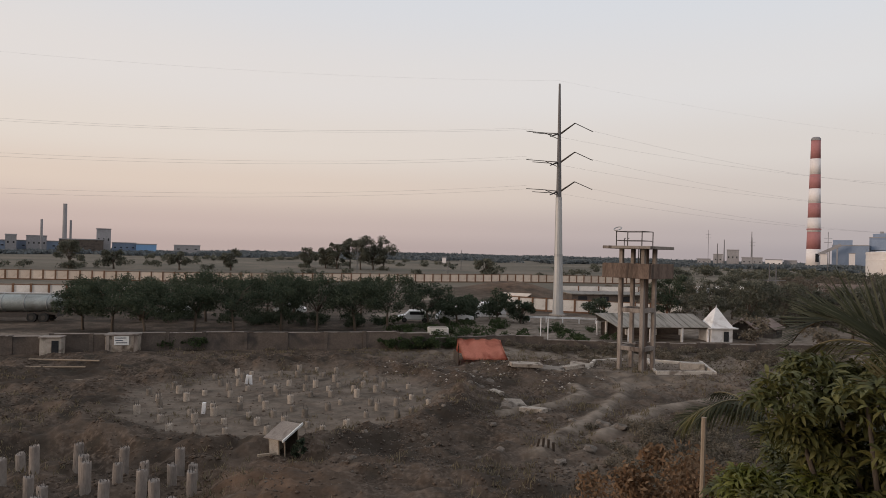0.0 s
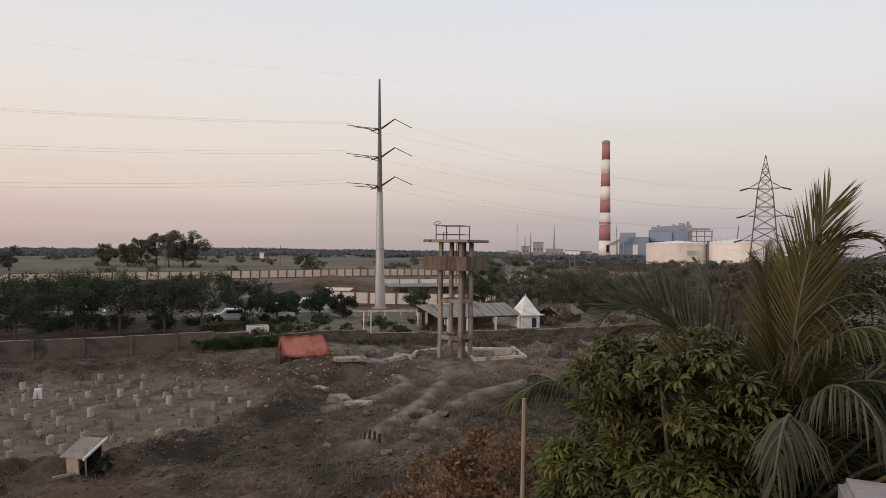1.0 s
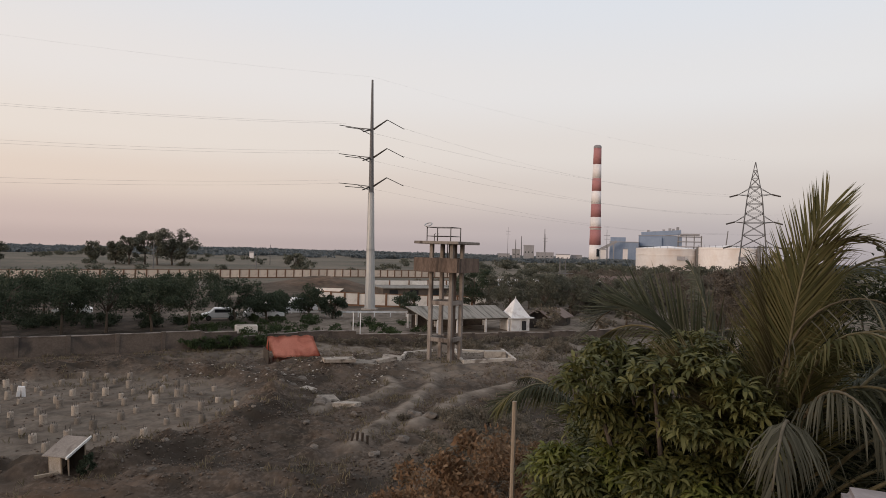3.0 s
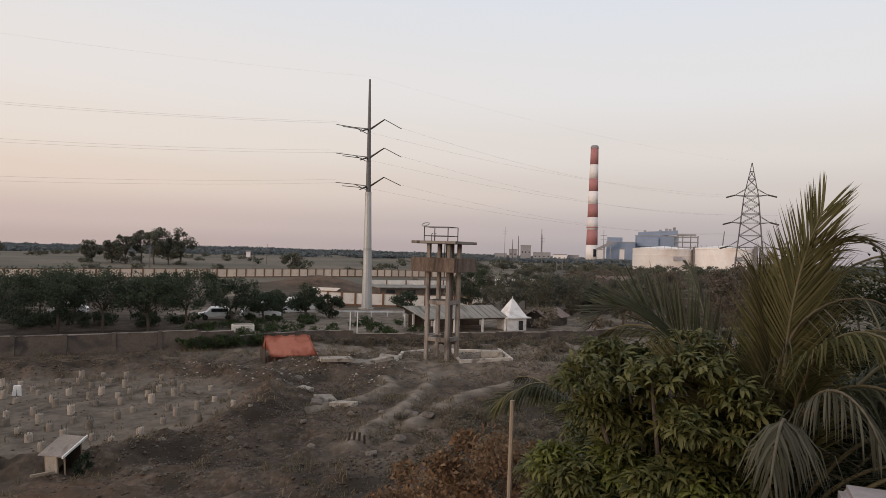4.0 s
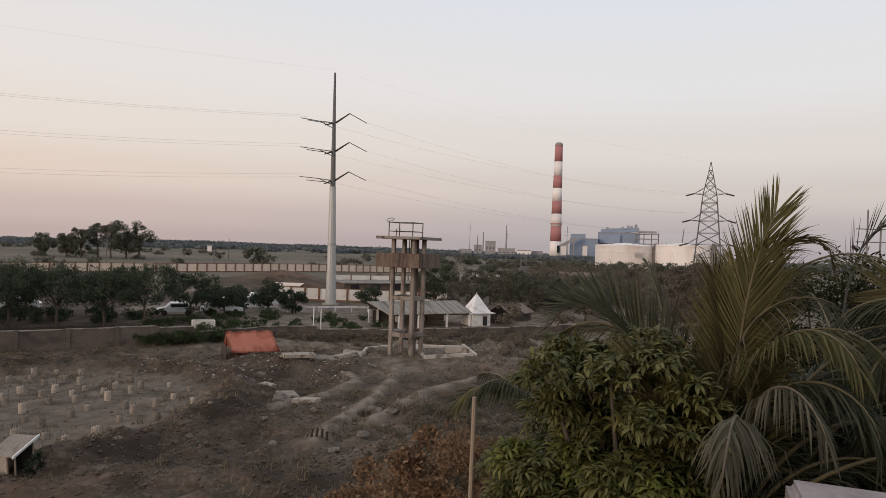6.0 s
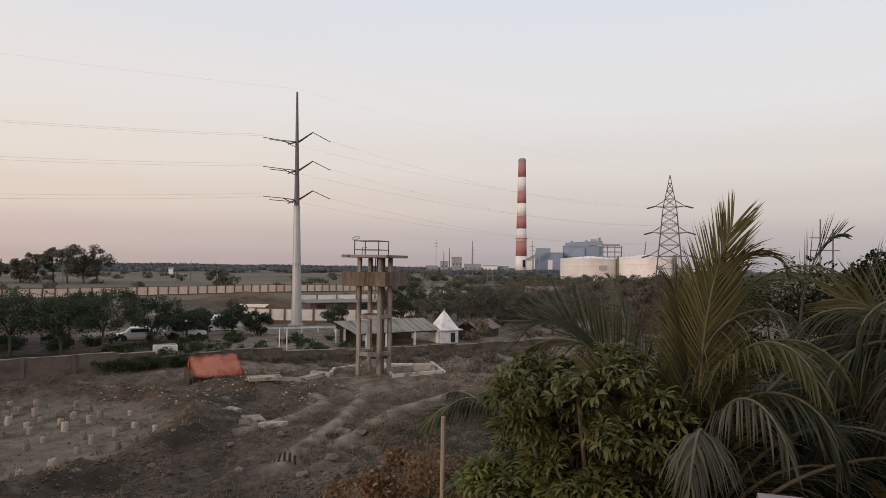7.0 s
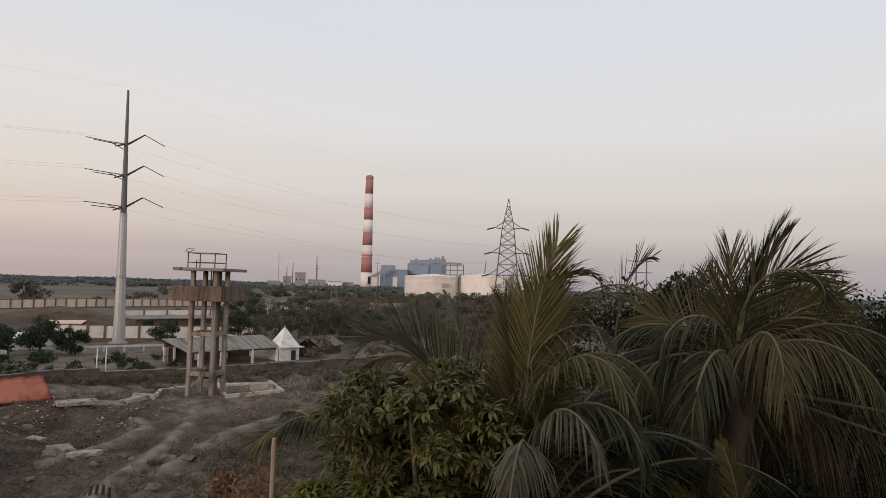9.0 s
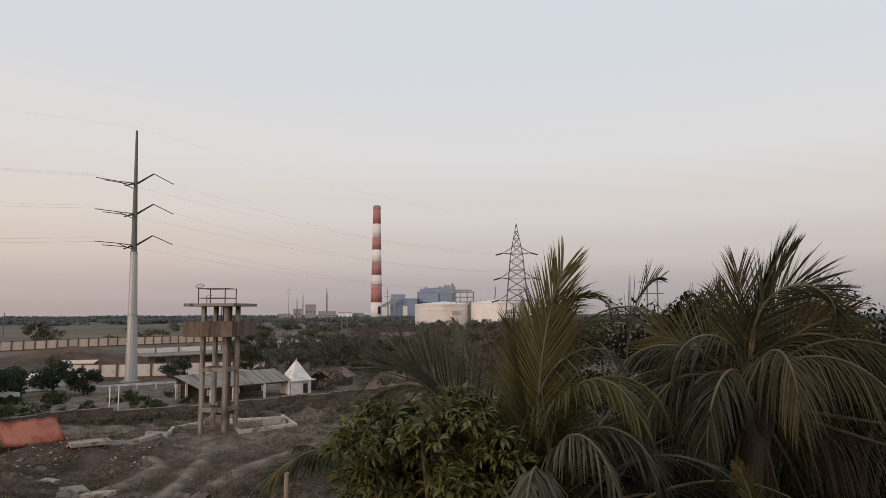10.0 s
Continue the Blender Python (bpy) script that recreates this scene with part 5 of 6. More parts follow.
for x, h in ((-6, 14), (2, 18), (9, 22)):
    part("trestle", B(x - 0.6, x + 0.6, -1.2, 1.2, -1, h), M_PLANT, cv)
for a0, a1, z in ((31.15, 31.6, 14), (33.0, 33.4, 15)):
    plant_block("white_silo", a0, a1, 760, 0, z, 6, M_CHWHITE, "small white plant building below the conveyor")
fr = thing("steel_frame_tower", *at_bearing(38.3, 830), 0, -38.3, "open steel frame tower under construction", "frame")
for x in (-13, -4, 5, 13):
    for y in (0, 12):
        part("column", B(x - 0.5, x + 0.5, y - 0.5, y + 0.5, -1, 34), M_LATTICE, fr)
for z in (20, 26, 32):
    part("floor", B(-14, 14, -1, 13, z, z + 1.0), M_PLANT, fr)
part("roof", B(-11, 11, -1, 13, 34, 36), M_PLANT, fr)
cr = thing("crane", *at_bearing(40.9, 830), 0, -40.9, "thin distant crane jib", "crane")
part("jib", T([(0, 0, 0), (4, 0, 40)], [1.0, 0.5], 5), M_LATTICE, cr)


def storage_tank(az, dist, r, h, label):
    x, y = at_bearing(az, dist + r)
    ob = thing("storage_tank", x, y, 0, -az, label, "storage tank", "oil storage tanks")
    part("shell", T([(0, 0, -1), (0, 0, h)], r, 64), M_TANKWHITE, ob)
    part("roof", T([(0, 0, h + 0.02), (0, 0, h + 1.6)], [r + 0.1, 0.5], 64), M_TANKWHITE, ob)
    for z in (h * 0.72, h * 0.93):
        part("wind_girder", T([(0, 0, z), (0, 0, z + 0.3)], r + 0.25, 64), M_TANKWHITE, ob)
    for k in range(14):
        a = -math.pi / 2 + (k - 7) * 0.22
        part("rail_post", T([((r - 0.1) * math.cos(a), (r - 0.1) * math.sin(a), h), ((r - 0.1) * math.cos(a), (r - 0.1) * math.sin(a), h + 1.3)], 0.08, 4), M_LATTICE, ob)
    tower = part("stair_tower", B(r * 0.86, r * 0.98, -r * 0.62, -r * 0.5, -1, h + 1.4), M_LATTICE, ob)
    part("name_board", B(r * 0.28, r * 0.52, -r * 0.97 - 0.3, -r * 0.97, h * 0.52, h * 0.68), M_PLANT, ob)


storage_tank(36.6, 372, 17.2, 13.0, "whitish cylindrical oil storage tank at the plant")
storage_tank(41.3, 366, 15.5, 14.0, "whitish cylindrical oil storage tank at the plant")
for a0, a1, d, z, m_, w in ((24.6, 25.5, 700, 15.5, M_PLANT, 3), (23.6, 24.3, 720, 11, M_PLANT, 2), (25.7, 27.2, 690, 8.5, M_PLANT, 4), (27.4, 28.6, 690, 7, M_CHWHITE, 3), (28.7, 29.6, 700, 6.5, M_PLANT, 3), (22.4, 23.4, 720, 6, M_PLANT, 3)):
    plant_block("factory_building", a0, a1, d, 0, z, 15, m_, "grey distant factory building on the horizon", windows=w)
for az, z in ((24.4, 26), (26.4, 34), (23.9, 22)):
    x, y = at_bearing(az, 700)
    s = thing("steel_mast", x, y, 0, 0, "thin distant steel mast", "mast", "distant masts")
    part("mast", T([(0, 0, -0.5), (0, 0, z)], [0.7, 0.3], 6), M_LATTICE, s)

plant_block("field_hut", 0.95, 1.3, 450, 0, 3.4, 5, M_CHWHITE, "small white hut far out in the fields")
gable_house("white_house", *at_bearing(70.5, 95), -60, 9, 7, 3.0, 4.6, M_TEMPLE, M_ROOFBROWN, "white house beyond the garden trees", 4)

# factory on the other side
for az, z, r in ((-29.25, 38.5, 1.7), (-28.85, 25.5, 0.9), (-30.75, 25.5, 1.0)):
    x, y = at_bearing(az, 600)
    s = thing("factory_stack", x, y, 0, 0, "dark slender factory stack on the horizon", "chimney", "factory stacks")
    part("stack", T([(0, 0, -6.0), (0, 0, z - 1), (0, 0, z)], [r, r * 0.85, r * 0.9], 12), M_PLANT, s)
for a0, a1, d, z, m_, w in ((-33.0, -32.3, 600, 12.5, M_PLANT, 2), (-31.7, -30.4, 610, 12, M_PLANT, 4), (-29.6, -26.6, 580, 10.0, M_GLASSDARK, 0), (-27.1, -26.1, 600, 19, M_PLANT, 3), (-26.0, -24.3, 605, 8.0, M_BLUE, 4), (-24.3, -22.8, 590, 7.3, M_BLUE2, 0), (-33.5, -29.6, 620, 8, M_BLUE, 6), (-21.5, -19.5, 640, 7.0, M_PLANT, 3)):
    plant_block("factory_building", a0, a1, d, 0, z, 18, M_WALL if m_ is M_GLASSDARK else m_, "bright blue clad factory shed" if m_ is M_BLUE2 else "dark distant factory building on the horizon", windows=w)


# ---- trees ----
ROW = [(-34.5, 66.5, 4.8, 3.0), (-30.6, 64.5, 5.9, 3.9), (-27.0, 63.6, 6.2, 4.0), (-23.2, 66.0, 6.6, 4.2), (-19.5, 67.0, 6.4, 4.2), (-15.2, 68.8, 6.7, 4.2), (-11.6, 69.6, 6.0, 4.0),
       (-7.6, 70.2, 5.8, 3.9), (-4.2, 70.8, 6.8, 3.8), (0.2, 75.5, 5.2, 3.5), (-42.5, 84, 5.4, 3.2), (-25.5, 76, 6.2, 4.4), (-16, 78, 6.2, 4.4), (3.6, 78.0, 4.4, 3.0), (-8, 80, 5.6, 4.0), (-33, 76, 5.4, 3.8), (-20.5, 84, 6.0, 4.4)]
for k, (x, y, h, r) in enumerate(ROW):
    h = h - 0.75 + 0.45 * math.sin(2.3 * k)
    tree("roadside_tree", x, y, h, r * 1.12, 100 + k, L_TREE, "dark green broad-crowned roadside tree behind the wall", 115, 64, 0.20, 0.36, 0.33, group="roadside trees", puff=(0.10, 0.26))
for k, (x, y, h, r) in enumerate([(9.0, 84.5, 3.7, 2.6), (12.2, 85.5, 3.2, 2.0), (5.5, 83, 3.0, 1.8)]):
    tree("low_tree", x, y, h, r, 150 + k, L_TREE, "low round dark green tree in the yard", 150, 20, 0.28, 0.2, 0.45)
tree("umbrella_tree", 22.6, 86.5, 3.3, 2.1, 160, L_TREE, "small flat-topped tree beside the shed", 120, 16, 0.28, 0.45, 0.28)
MID = [(34.0, 92, 6.6, 3.6), (38.5, 88, 6.0, 3.2), (42.5, 86, 6.2, 3.4), (47.5, 86.5, 6.0, 3.2), (53, 90, 5.6, 3.4), (57, 84, 5.2, 3.0), (46, 98, 6.4, 3.6), (39, 100, 6, 3.5), (63, 96, 5.6, 3.6), (70, 100, 6.0, 3.8), (54, 105, 5.5, 3.5), (50, 76, 4.4, 2.8), (58, 74, 4.6, 2.8)]
for k, (x, y, h, r) in enumerate(MID):
    tree("garden_tree", x, y, h, r, 200 + k, L_TREE if k == 0 else L_TREE2, "full dark green tree behind the shed" if k == 0 else "dull olive tree in dry scrub", 110, 40, 0.28, 0.22, 0.42, group="garden trees", puff=(0.14, 0.34))
for k, (x, y, h, r) in enumerate([(-44, 274, 9, 5), (-39, 272, 11, 5), (-34, 276, 14, 5), (-29, 271, 14, 6), (-24, 273, 14, 7), (-20, 275, 12, 6), (-52, 280, 8, 5)]):
    tree("field_tree", x, y, h, r, 300 + k, L_TREE2, "tall ragged tree in the far field clump", 110, 20, 0.75, 0.3, 0.44, group="far field trees", r0=0.3)
for k, (x, y, h, r) in enumerate([(-118, 215, 9, 5), (-107, 222, 7, 4), (-86, 225, 6, 4), (-70, 230, 7, 4), (20, 235, 6, 4)]):
    tree("field_tree", x, y, h, r, 320 + k, L_TREE2, "lone dark tree in the far field", 100, 18, 0.7, 0.3, 0.44, group="far field trees", r0=0.3)


def hedge(name, spots, per, size, leaves, label, seed, category="bushes", low=1.0):
    """A thicket of many bushes that nobody could count."""
    rg = np.random.default_rng(seed)
    C = []
    for x, y, r, h in spots:
        z = gz(x, y)
        for k in range(7):
            C.append((x + rg.uniform(-0.7, 0.7) * r, y + rg.uniform(-0.7, 0.7) * r, z + h * rg.uniform(0.25, 0.85), r * rg.uniform(0.3, 0.55)))
    V, F = crown_arrays(rg, np.array(C), per, 1.0, size, 0.0, low)
    tagged(part_np(name, V, F, leaves), label, category, kind="stuff")


rng = np.random.default_rng(51)
hedge("hedge", [(-3.6 + 0.55 * k, 58.0 + 0.16 * k + rng.uniform(-0.3, 0.3), 0.8, rng.uniform(0.9, 1.5)) for k in range(14)], 60, 0.18, L_BUSH, "dark green creeper and bushes along the wall", 52)
hedge("verge_bushes", [(rng.uniform(-6, 20), rng.uniform(64.5, 80), 0.9, rng.uniform(0.5, 1.3)) for k in range(46)] + [(rng.uniform(-22, -19), 55.2, 0.8, 1.2) for k in range(4)], 45, 0.2, L_BUSH, "dull green bushes on the verge behind the wall", 53)
hedge("underbrush", [(rng.uniform(-34, 2), rng.uniform(73, 82), 1.2, rng.uniform(0.5, 1.6)) for k in range(44)], 50, 0.22, L_TREE, "dark underbrush beneath the roadside trees", 62)
hedge("site_scrub", [(rng.uniform(12, 40), rng.uniform(57, 62), 0.9, rng.uniform(0.3, 0.9)) for k in range(40)] + [(rng.uniform(24, 36), rng.uniform(46, 60), 0.9, rng.uniform(0.3, 0.8)) for k in range(40)], 45, 0.16, L_SCRUB, "dry brown scrub on the edge of the site", 54)
hedge("brushwood", [(rng.normal(12.6, 1.7), rng.uniform(24, 35), 0.7, rng.uniform(0.15, 0.6)) for k in range(110)] + [(rng.normal(9.4, 1.4), rng.uniform(21, 28), 0.6, rng.uniform(0.1, 0.5)) for k in range(70)], 60, 0.10, L_SCRUB, "pale dry brushwood and weeds on the slope", 64)
hedge("wall_scrub", [(8 + 0.75 * k, 62.2 + rng.uniform(-0.8, 0.1), 0.7, rng.uniform(0.4, 1.0)) for k in range(40)], 45, 0.15, L_SCRUB, "dry weeds growing along the low wall", 63)
hedge("yard_scrub", [(rng.uniform(36, 110), rng.uniform(68, 150), 2.0, rng.uniform(1.2, 3.2)) for k in range(120)], 60, 0.38, L_SCRUB, "dry olive-brown scrub spreading behind the sheds", 55)
hedge("brown_thicket", [at_bearing(rng.uniform(29, 50), rng.uniform(105, 230)) + (3.2, rng.uniform(2.2, 4.6)) for k in range(210)], 60, 0.5, L_THICKET, "dull brown leafless thicket between the sheds and the plant", 71)
for k, (az, d, h, r) in enumerate([(40.8, 66, 7.6, 2.6), (42.6, 72, 7.9, 3.0), (44.6, 68, 7.4, 2.8), (46.5, 75, 7.6, 3.2), (39.0, 84, 6.4, 3.0)]):
    tree("dry_tree", *at_bearing(az, d), h, r, 340 + k, L_THICKET, "grey-brown half-bare tree behind the palms", 110, 40, 0.26, 0.25, 0.44, group="half-bare trees", puff=(0.12, 0.32))
hedge("field_scrub", [(rng.uniform(-160, 260), rng.uniform(205, 420), 3.0, rng.uniform(1.0, 3.0)) for k in range(120)], 26, 0.8, L_TREE2, "scattered dry bushes on the far fields", 56)
hedge("plant_trees", [at_bearing(rng.uniform(20, 50), rng.uniform(290, 345)) + (4.0, rng.uniform(2, 5.5)) for k in range(90)], 40, 0.9, L_TREE2, "belt of dull green trees before the plant", 57)
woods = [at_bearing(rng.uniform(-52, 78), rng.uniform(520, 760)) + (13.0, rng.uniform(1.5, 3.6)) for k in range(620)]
hedge("far_woods", woods, 30, 2.6, L_WOODS_HAZE, "low belt of woods along the horizon, haze put into its colour", 58, "woods", 0.22)
hedge("far_woods", [at_bearing(rng.uniform(-55, 80), rng.uniform(1000, 1500)) + (34.0, rng.uniform(2.0, 5.0)) for k in range(420)], 30, 5.0, L_WOODS_HAZE, "low belt of woods along the horizon, haze put into its colour", 59, "woods", 0.16)


# ---- close by the house: mango tree, palms, dry bush, post, parapet ----
def whorl_arrays(rg, leaves_n, size, droop):
    """A rosette of long drooping leaves about the origin."""
    V, F = [], []
    for k in range(leaves_n):
        a = 2 * math.pi * (k * 0.382 + rg.uniform(-0.04, 0.04))
        L, W = size * rg.uniform(0.75, 1.2), size * rg.uniform(0.19, 0.26)
        el = rg.uniform(-0.1, 0.7)
        hdir = np.array([math.cos(a), math.sin(a), 0.0])
        side = np.array([-math.sin(a), math.cos(a), 0.0])
        p, b0 = hdir * 0.015, len(V)
        for s, w in ((0.0, 0.12), (0.3, 0.85), (0.65, 0.95), (1.0, 0.05)):
            d = hdir * math.cos(el) + np.array([0, 0, 1.0]) * math.sin(el)
            V += [p - side * W * w * 0.5 + np.array([0, 0, W * w * 0.18]), p, p + side * W * w * 0.5 + np.array([0, 0, W * w * 0.18])]
            p = p + d * L * 0.34
            el -= droop * rg.uniform(0.6, 1.3)
        for m in range(3):
            j = b0 + 3 * m
            F += [(j, j + 1, j + 4, j + 3), (j + 1, j + 2, j + 5, j + 4)]
    return np.array(V), np.array(F)


def mango():
    rg = np.random.default_rng(11)
    x, y = 4.28, 6.2
    g = gz(x, y)
    ob = thing("mango_tree", x, y, g, 0, "leafy mango tree with yellow-green young shoots by the house", "tree")
    centre, R = np.array([0, 0, 6.65 - g]), np.array([1.08, 1.08, 1.42])
    # lobes of the crown, set apart so that dark gaps stay between them
    lobes = []
    while len(lobes) < 62:
        d = rand_dirs(rg, 1)[0]
        c = centre + d * R * rg.uniform(0.55, 1.05)
        if all(np.linalg.norm(c - q[:3]) > 0.34 for q in lobes):
            lobes.append(np.append(c, rg.uniform(0.22, 0.36)))
    # two low boughs with fresh growth that reach out towards the house
    young = []
    for bx, by, bz, n in ((0.3, -1.05, 6.45, 12), (-0.75, 0.15, 6.95, 5), (-0.2, -0.75, 6.9, 3)):
        for k in range(n):
            young.append(np.append(np.array([bx, by, bz - g]) + rand_dirs(rg, 1)[0] * np.array([0.5, 0.4, 0.32]) * rg.uniform(0.3, 1.0), rg.uniform(0.16, 0.26)))
    inner = [np.append(centre + rand_dirs(rg, 1)[0] * R * rg.uniform(0.0, 0.55), 0.42) for k in range(14)]
    n_out, n_young = len(lobes), len(young)
    lobes = np.array(lobes + young + inner)
    bm = bmesh.new()
    limbs(bm, rg, 2.5, 4.2, lobes[::5], 0.13)
    part("trunk", bm, M_BARK, ob, smooth=True)
    kinds = [whorl_arrays(rg, 9, 0.155, 0.55), whorl_arrays(rg, 10, 0.135, 0.7), whorl_arrays(rg, 8, 0.165, 0.5)]
    fresh = [whorl_arrays(rg, 9, 0.155, 0.7), whorl_arrays(rg, 10, 0.14, 0.6)]
    meshes = [mesh_np("leaf_spray", *k, L_MANGO) for k in kinds]
    fresh_m = [mesh_np("young_shoot", *k, L_MANGO_NEW) for k in fresh]
    n = 4200
    li = rg.integers(0, len(lobes), n)
    dirs = rand_dirs(rg, n)
    dirs[:, 2] = np.abs(dirs[:, 2]) * 0.95 - 0.3
    pos = lobes[li, :3] + dirs * lobes[li, 3:4] * rg.uniform(0.6, 1.08, (n, 1))
    # sprays on the side of the house are single parts, the rest one mesh
    order = np.argsort(pos @ np.array([0.55, 0.8, -0.25]))
    rest = {False: ([], [], [0]), True: ([], [], [0])}
    for rank, i in enumerate(order):
        m = pose(*pos[i], rg.uniform(-35, 35), rg.uniform(-35, 35), rg.uniform(0, 360))
        fresh_here = bool(n_out <= li[i] < n_out + n_young)
        if rank < 295:
            o = new("young_shoot" if fresh_here else "leaf_spray", (fresh_m if fresh_here else meshes)[i % (2 if fresh_here else 3)])
            o.parent, o.matrix_basis = ob, m
        else:
            V, F = fresh[i % 2] if fresh_here else kinds[i % 3]
            VV, FF, off = rest[fresh_here]
            VV.append(V @ np.array(m.to_3x3()).T + pos[i])
            FF.append(F + off[0])
            off[0] += len(V)
    for fresh_here, name, leaves in ((False, "crown", L_MANGO), (True, "young_growth", L_MANGO_NEW)):
        VV, FF, off = rest[fresh_here]
        tagged(part_np(name, np.concatenate(VV), np.concatenate(FF), leaves, ob), kind="stuff")


mango()
palm(5.15, 5.5, 6.1, [
    # upright leaves, turned broadside
    (145, 89, 3.32, 21, "g", 3.3, 85), (-89, 89, 2.7, 17, "f", 3.3, 80), (37, 78, 3.0, 25, "f", 2.4, 40), (128, 88, 2.7, 12, "f", 2.0, 80),
    # leaves that arch over, leaflets hanging
    (168, 91, 3.75, 185, "y", 6.0, 20), (130, 92, 3.91, 141, "v", 3.2, 0), (158, 92, 3.07, 121, "d", 4.0, 0), (201, 77, 3.04, 129, "d", 2.4, 0), (225, 55, 3.6, 96, "d", 2.5, 0), (188, 84, 3.3, 140, "v", 3.0, 0),
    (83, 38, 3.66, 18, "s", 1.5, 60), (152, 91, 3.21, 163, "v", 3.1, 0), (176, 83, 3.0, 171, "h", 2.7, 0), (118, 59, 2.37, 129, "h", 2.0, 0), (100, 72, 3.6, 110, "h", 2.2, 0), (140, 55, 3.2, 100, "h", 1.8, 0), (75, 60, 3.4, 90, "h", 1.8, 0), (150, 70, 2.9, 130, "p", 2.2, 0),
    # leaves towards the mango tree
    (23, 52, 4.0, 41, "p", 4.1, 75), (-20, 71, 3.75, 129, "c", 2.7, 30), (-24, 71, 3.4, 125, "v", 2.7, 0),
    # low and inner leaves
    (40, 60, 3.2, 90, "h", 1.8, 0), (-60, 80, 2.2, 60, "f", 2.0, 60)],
    3, "young coconut palm with upright green fronds and a few dry ones", 0.17)
palm(7.5, 4.5, 7.95, [
    # folded spear, upright leaves, and those that arch over with leaflets standing along the back
    (171, 85, 1.85, 28, "x", 1.8, 0), (168, 84, 1.75, 30, "x", 1.8, 40), (177, 87, 2.1, 187, "s", 2.7, 75), (-68, 89, 1.46, 4, "f", 3.2, 85), (16, 83, 1.26, 19, "s", 1.1, 80), (116, 91, 2.1, 129, "f", 1.3, 60), (150, 70, 1.4, 60, "f", 1.5, 80), (-20, 55, 1.3, 50, "f", 1.5, 75),
    # big drooping leaves in front
    (153, 91, 2.0, 180, "w", 1.2, 0), (225, 65, 2.0, 139, "w", 1.3, 0), (141, 58, 1.74, 100, "w", 3.0, 0), (165, 62, 2.2, 130, "w", 1.4, 0), (190, 55, 2.0, 125, "w", 1.4, 0),
    (152, -6, 2.5, 0, "b", 2.5, 0), (158, -14, 2.4, 4, "b", 1.5, 0),
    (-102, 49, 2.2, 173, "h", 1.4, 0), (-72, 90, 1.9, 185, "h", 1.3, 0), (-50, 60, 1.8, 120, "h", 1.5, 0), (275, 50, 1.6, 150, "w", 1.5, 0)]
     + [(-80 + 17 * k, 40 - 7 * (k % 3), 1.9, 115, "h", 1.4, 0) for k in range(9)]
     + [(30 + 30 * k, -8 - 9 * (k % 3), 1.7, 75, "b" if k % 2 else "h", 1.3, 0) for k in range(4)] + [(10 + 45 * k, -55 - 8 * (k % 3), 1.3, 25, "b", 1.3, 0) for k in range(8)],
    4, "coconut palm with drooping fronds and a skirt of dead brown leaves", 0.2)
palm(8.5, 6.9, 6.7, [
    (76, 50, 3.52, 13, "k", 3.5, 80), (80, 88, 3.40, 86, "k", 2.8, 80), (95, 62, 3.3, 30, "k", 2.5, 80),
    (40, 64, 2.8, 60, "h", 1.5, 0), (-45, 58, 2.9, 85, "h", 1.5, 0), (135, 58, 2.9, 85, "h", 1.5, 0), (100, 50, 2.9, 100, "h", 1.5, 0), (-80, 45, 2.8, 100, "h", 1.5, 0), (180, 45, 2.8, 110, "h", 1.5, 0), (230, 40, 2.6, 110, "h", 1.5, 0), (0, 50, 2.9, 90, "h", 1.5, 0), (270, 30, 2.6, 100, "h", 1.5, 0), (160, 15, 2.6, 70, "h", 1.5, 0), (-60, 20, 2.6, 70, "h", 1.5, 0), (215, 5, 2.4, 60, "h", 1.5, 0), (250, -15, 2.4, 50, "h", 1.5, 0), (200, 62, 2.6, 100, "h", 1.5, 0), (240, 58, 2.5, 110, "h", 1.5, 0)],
    5, "dark coconut palm behind the nearer palms", 0.18)
palm(6.1, 10.3, 5.2, [
    (-106, 78, 3.0, 118, "v", 1.6, 0), (-112, 80, 3.05, 116, "h", 1.6, 0), (-96, 74, 2.8, 105, "o", 1.6, 20), (40, 60, 3.0, 90, "h", 1.5, 0), (130, 50, 2.8, 100, "h", 1.5, 0), (-20, 70, 2.6, 90, "h", 1.5, 0)],
    6, "small dark palm half hidden behind the mango tree", 0.14)
palm(6.1, 3.6, 6.3, [
    (-29, 84, 1.33, 17, "n", 3.0, 60), (18, 39, 1.31, 25, "n", 2.7, 60), (60, 50, 1.2, 80, "h", 1.6, 0)],
    7, "low young palm with a yellow-green new leaf", 0.13)
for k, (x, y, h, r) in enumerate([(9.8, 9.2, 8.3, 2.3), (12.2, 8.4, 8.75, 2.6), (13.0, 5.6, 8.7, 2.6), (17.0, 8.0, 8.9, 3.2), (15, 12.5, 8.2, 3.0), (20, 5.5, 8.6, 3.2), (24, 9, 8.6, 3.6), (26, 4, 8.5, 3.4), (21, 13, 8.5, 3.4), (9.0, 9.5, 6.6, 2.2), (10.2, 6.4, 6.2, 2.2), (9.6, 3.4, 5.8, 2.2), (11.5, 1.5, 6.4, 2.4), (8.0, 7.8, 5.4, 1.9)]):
    tree("garden_tree", x, y, h, r, 400 + k, L_SHADE_DARK, "dense garden tree behind the palms, shade put into its leaf colour", 620, 48, 0.105, 0.35, 0.45, group="trees behind the palms")


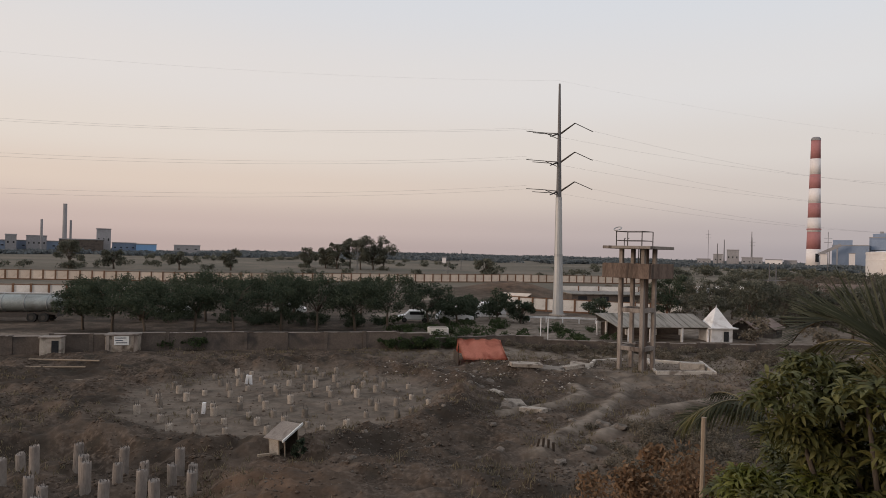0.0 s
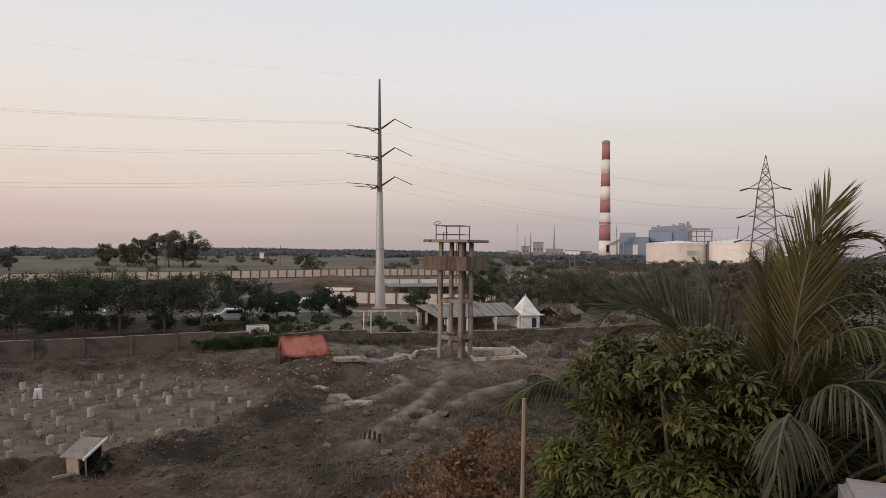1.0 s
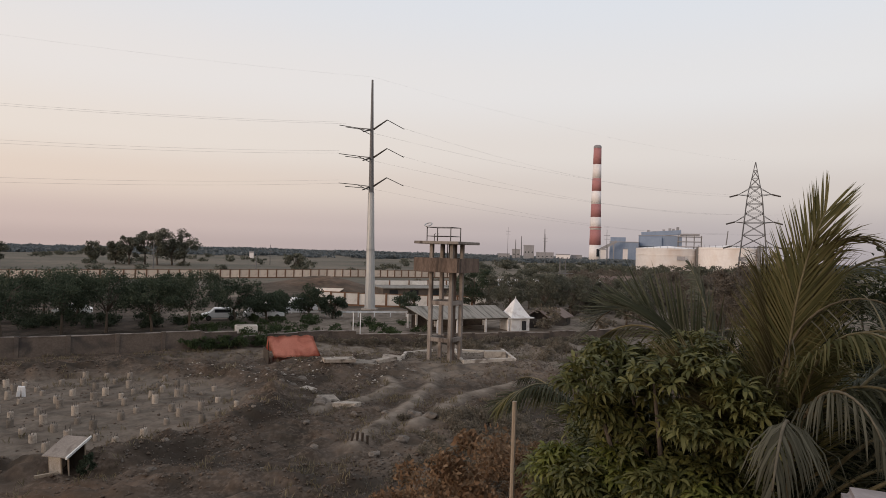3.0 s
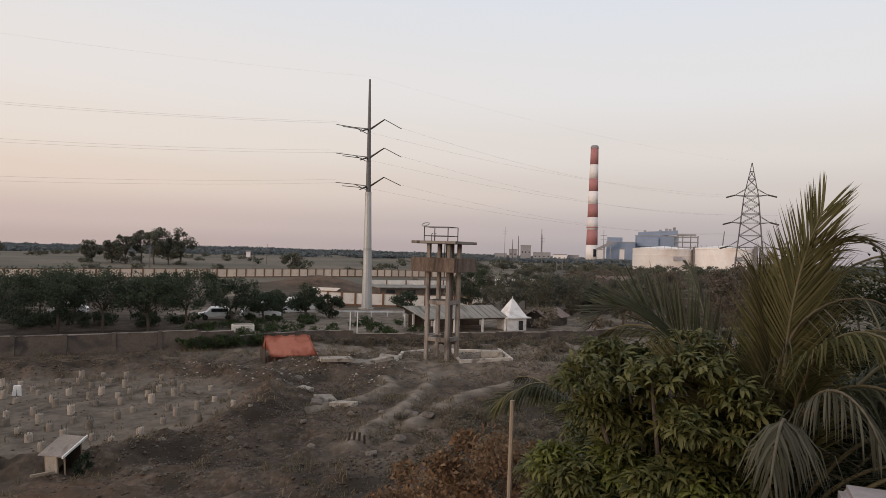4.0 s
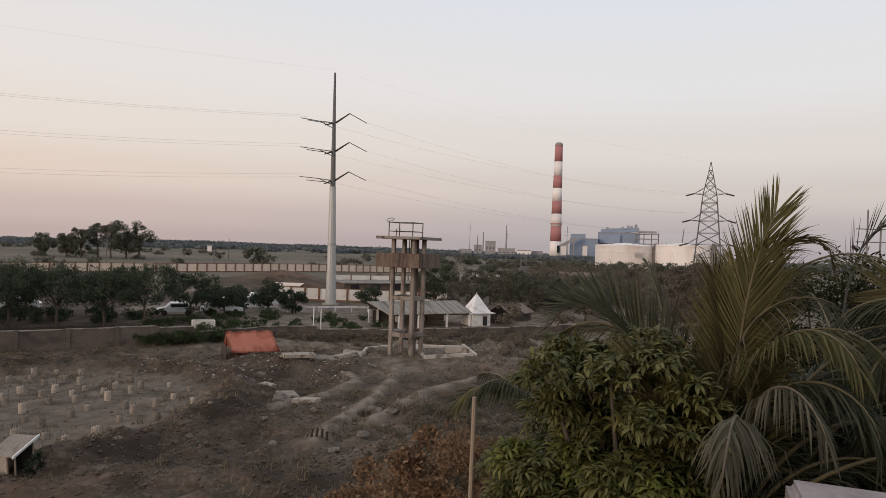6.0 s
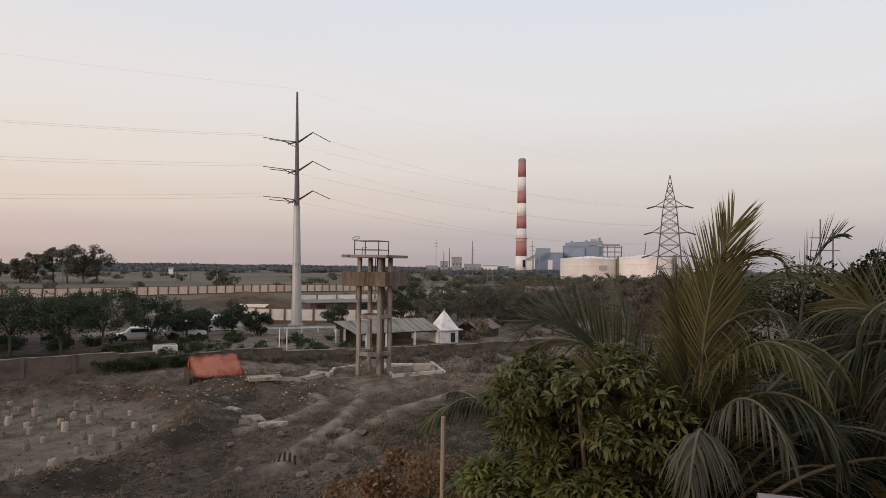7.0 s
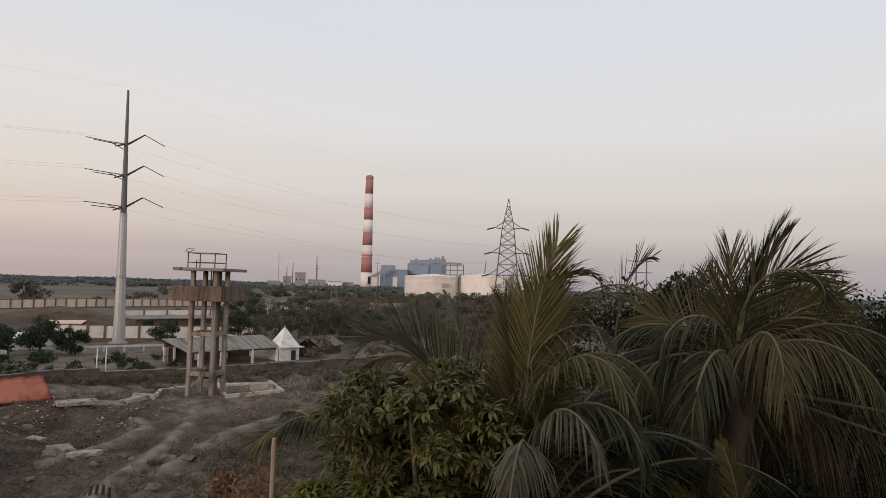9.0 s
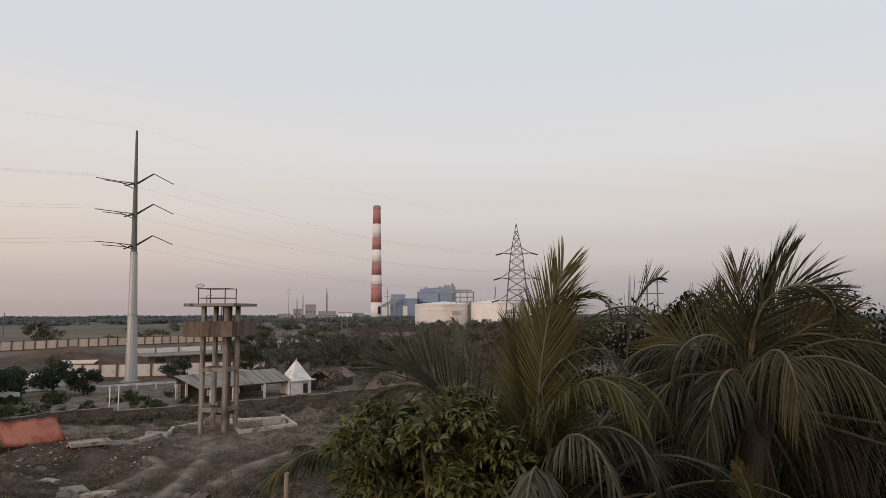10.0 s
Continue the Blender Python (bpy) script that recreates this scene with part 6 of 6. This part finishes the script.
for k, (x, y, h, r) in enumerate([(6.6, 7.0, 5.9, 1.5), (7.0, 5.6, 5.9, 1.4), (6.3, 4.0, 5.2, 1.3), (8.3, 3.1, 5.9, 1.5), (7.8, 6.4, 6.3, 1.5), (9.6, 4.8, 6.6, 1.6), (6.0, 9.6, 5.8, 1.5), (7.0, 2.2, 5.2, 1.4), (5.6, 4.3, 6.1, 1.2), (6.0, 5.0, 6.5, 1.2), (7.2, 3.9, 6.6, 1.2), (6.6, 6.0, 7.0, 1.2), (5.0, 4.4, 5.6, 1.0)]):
    tree("dense_shrub", x, y, h, r, 450 + k, L_SHADE_DARK, "tall dense shrub under the palms, shade put into its leaf colour", 240, 44, 0.13, 0.3, 0.48, "shrub", "shrubs under the palms", 0.08, (0.16, 0.4))


def dry_bush():
    rg = np.random.default_rng(14)
    for x, y, h, r in ((4.5, 12.4, 5.3, 1.3), (3.7, 13.9, 4.3, 1.3), (5.8, 13.4, 5.6, 1.4), (5.0, 16.2, 3.2, 1.6), (3.6, 17.2, 2.4, 1.4), (7.4, 16.6, 3.6, 1.6)):
        ob = tree("dry_bush", x, y, h, r, int(x * 10), L_DRY, "tangled dry brown bush beside the mango tree", 210, 40, 0.12, 0.3, 0.5, "bush", "dry bushes", 0.06)
        bm = bmesh.new()
        for k in range(26):
            a, e = rg.uniform(0, 6.28), rg.uniform(0.3, 1.4)
            p = Vector((rg.uniform(-0.3, 0.3), rg.uniform(-0.3, 0.3), rg.uniform(0.2, 0.5) * h))
            d = Vector((math.cos(a) * math.cos(e), math.sin(a) * math.cos(e), math.sin(e)))
            tube(bm, [p, p + d * r * 0.5, p + d * r * rg.uniform(0.8, 1.3) + Vector((0, 0, -0.1))], [0.018, 0.012, 0.005], 4)
        part("twigs", bm, M_WOOD, ob, "bare twigs")


dry_bush()
p = thing("bamboo_post", 4.08, 9.25, gz(4.08, 9.25), 0, "thin pale wooden post standing by the mango tree", "post")
part("post", T([(0.03, 0, -0.4), (0.0, 0.01, 3.2), (0.01, 0, 6.6)], [0.042, 0.038, 0.034], 8), M_WOOD, p)


def own_house():
    """The house that the camera looks out from: unseen plain body and terrace, and the cement ledge at its corner."""
    ob = thing("house", 0, 0, gz(-2, -4), 0, "plain cement-rendered house with a roof terrace and ledge", "house")
    g = gz(-2, -4)
    # Unseen body, added tall and long so that it also shades the right-hand palms.
    part("wall", B(-9.0, 2.0, -9.0, -1.4, -0.5, 11.6 - g, 0.03), M_PARAPET, ob)
    part("wall_below", B(-9.0, 1.9, -1.395, 0.85, -0.5, 7.2 - g), M_PARAPET, ob)
    part("terrace", B(-9.1, 2.0, -1.395, 1.0, 7.203 - g, 7.35 - g, 0.02), M_CONC_PALE, ob)
    u, v = Vector((0.75, -0.66, 0)), Vector((-0.66, -0.75, 0))
    a = Vector((3.09, 3.10, 7.84 - g))
    bm = bmesh.new()
    slab(bm, [a, a + v * 1.9, a + v * 1.9 + u * 2.4, a + u * 2.4], 0.14)
    bmesh.ops.bevel(bm, geom=bm.edges[:], offset=0.035, segments=3, affect="EDGES")
    part("ledge", bm, M_PARAPET, ob, "bare pinkish cement ledge")
    bm = bmesh.new()
    i = (u + v).normalized() * 0.12
    slab(bm, [q + Vector((0, 0, -0.145)) for q in (a + i, a + i + v * 1.7, a + i + v * 1.7 + u * 2.2, a + i + u * 2.2)], 8.0)
    part("wing_wall", bm, M_PARAPET, ob)


own_house()
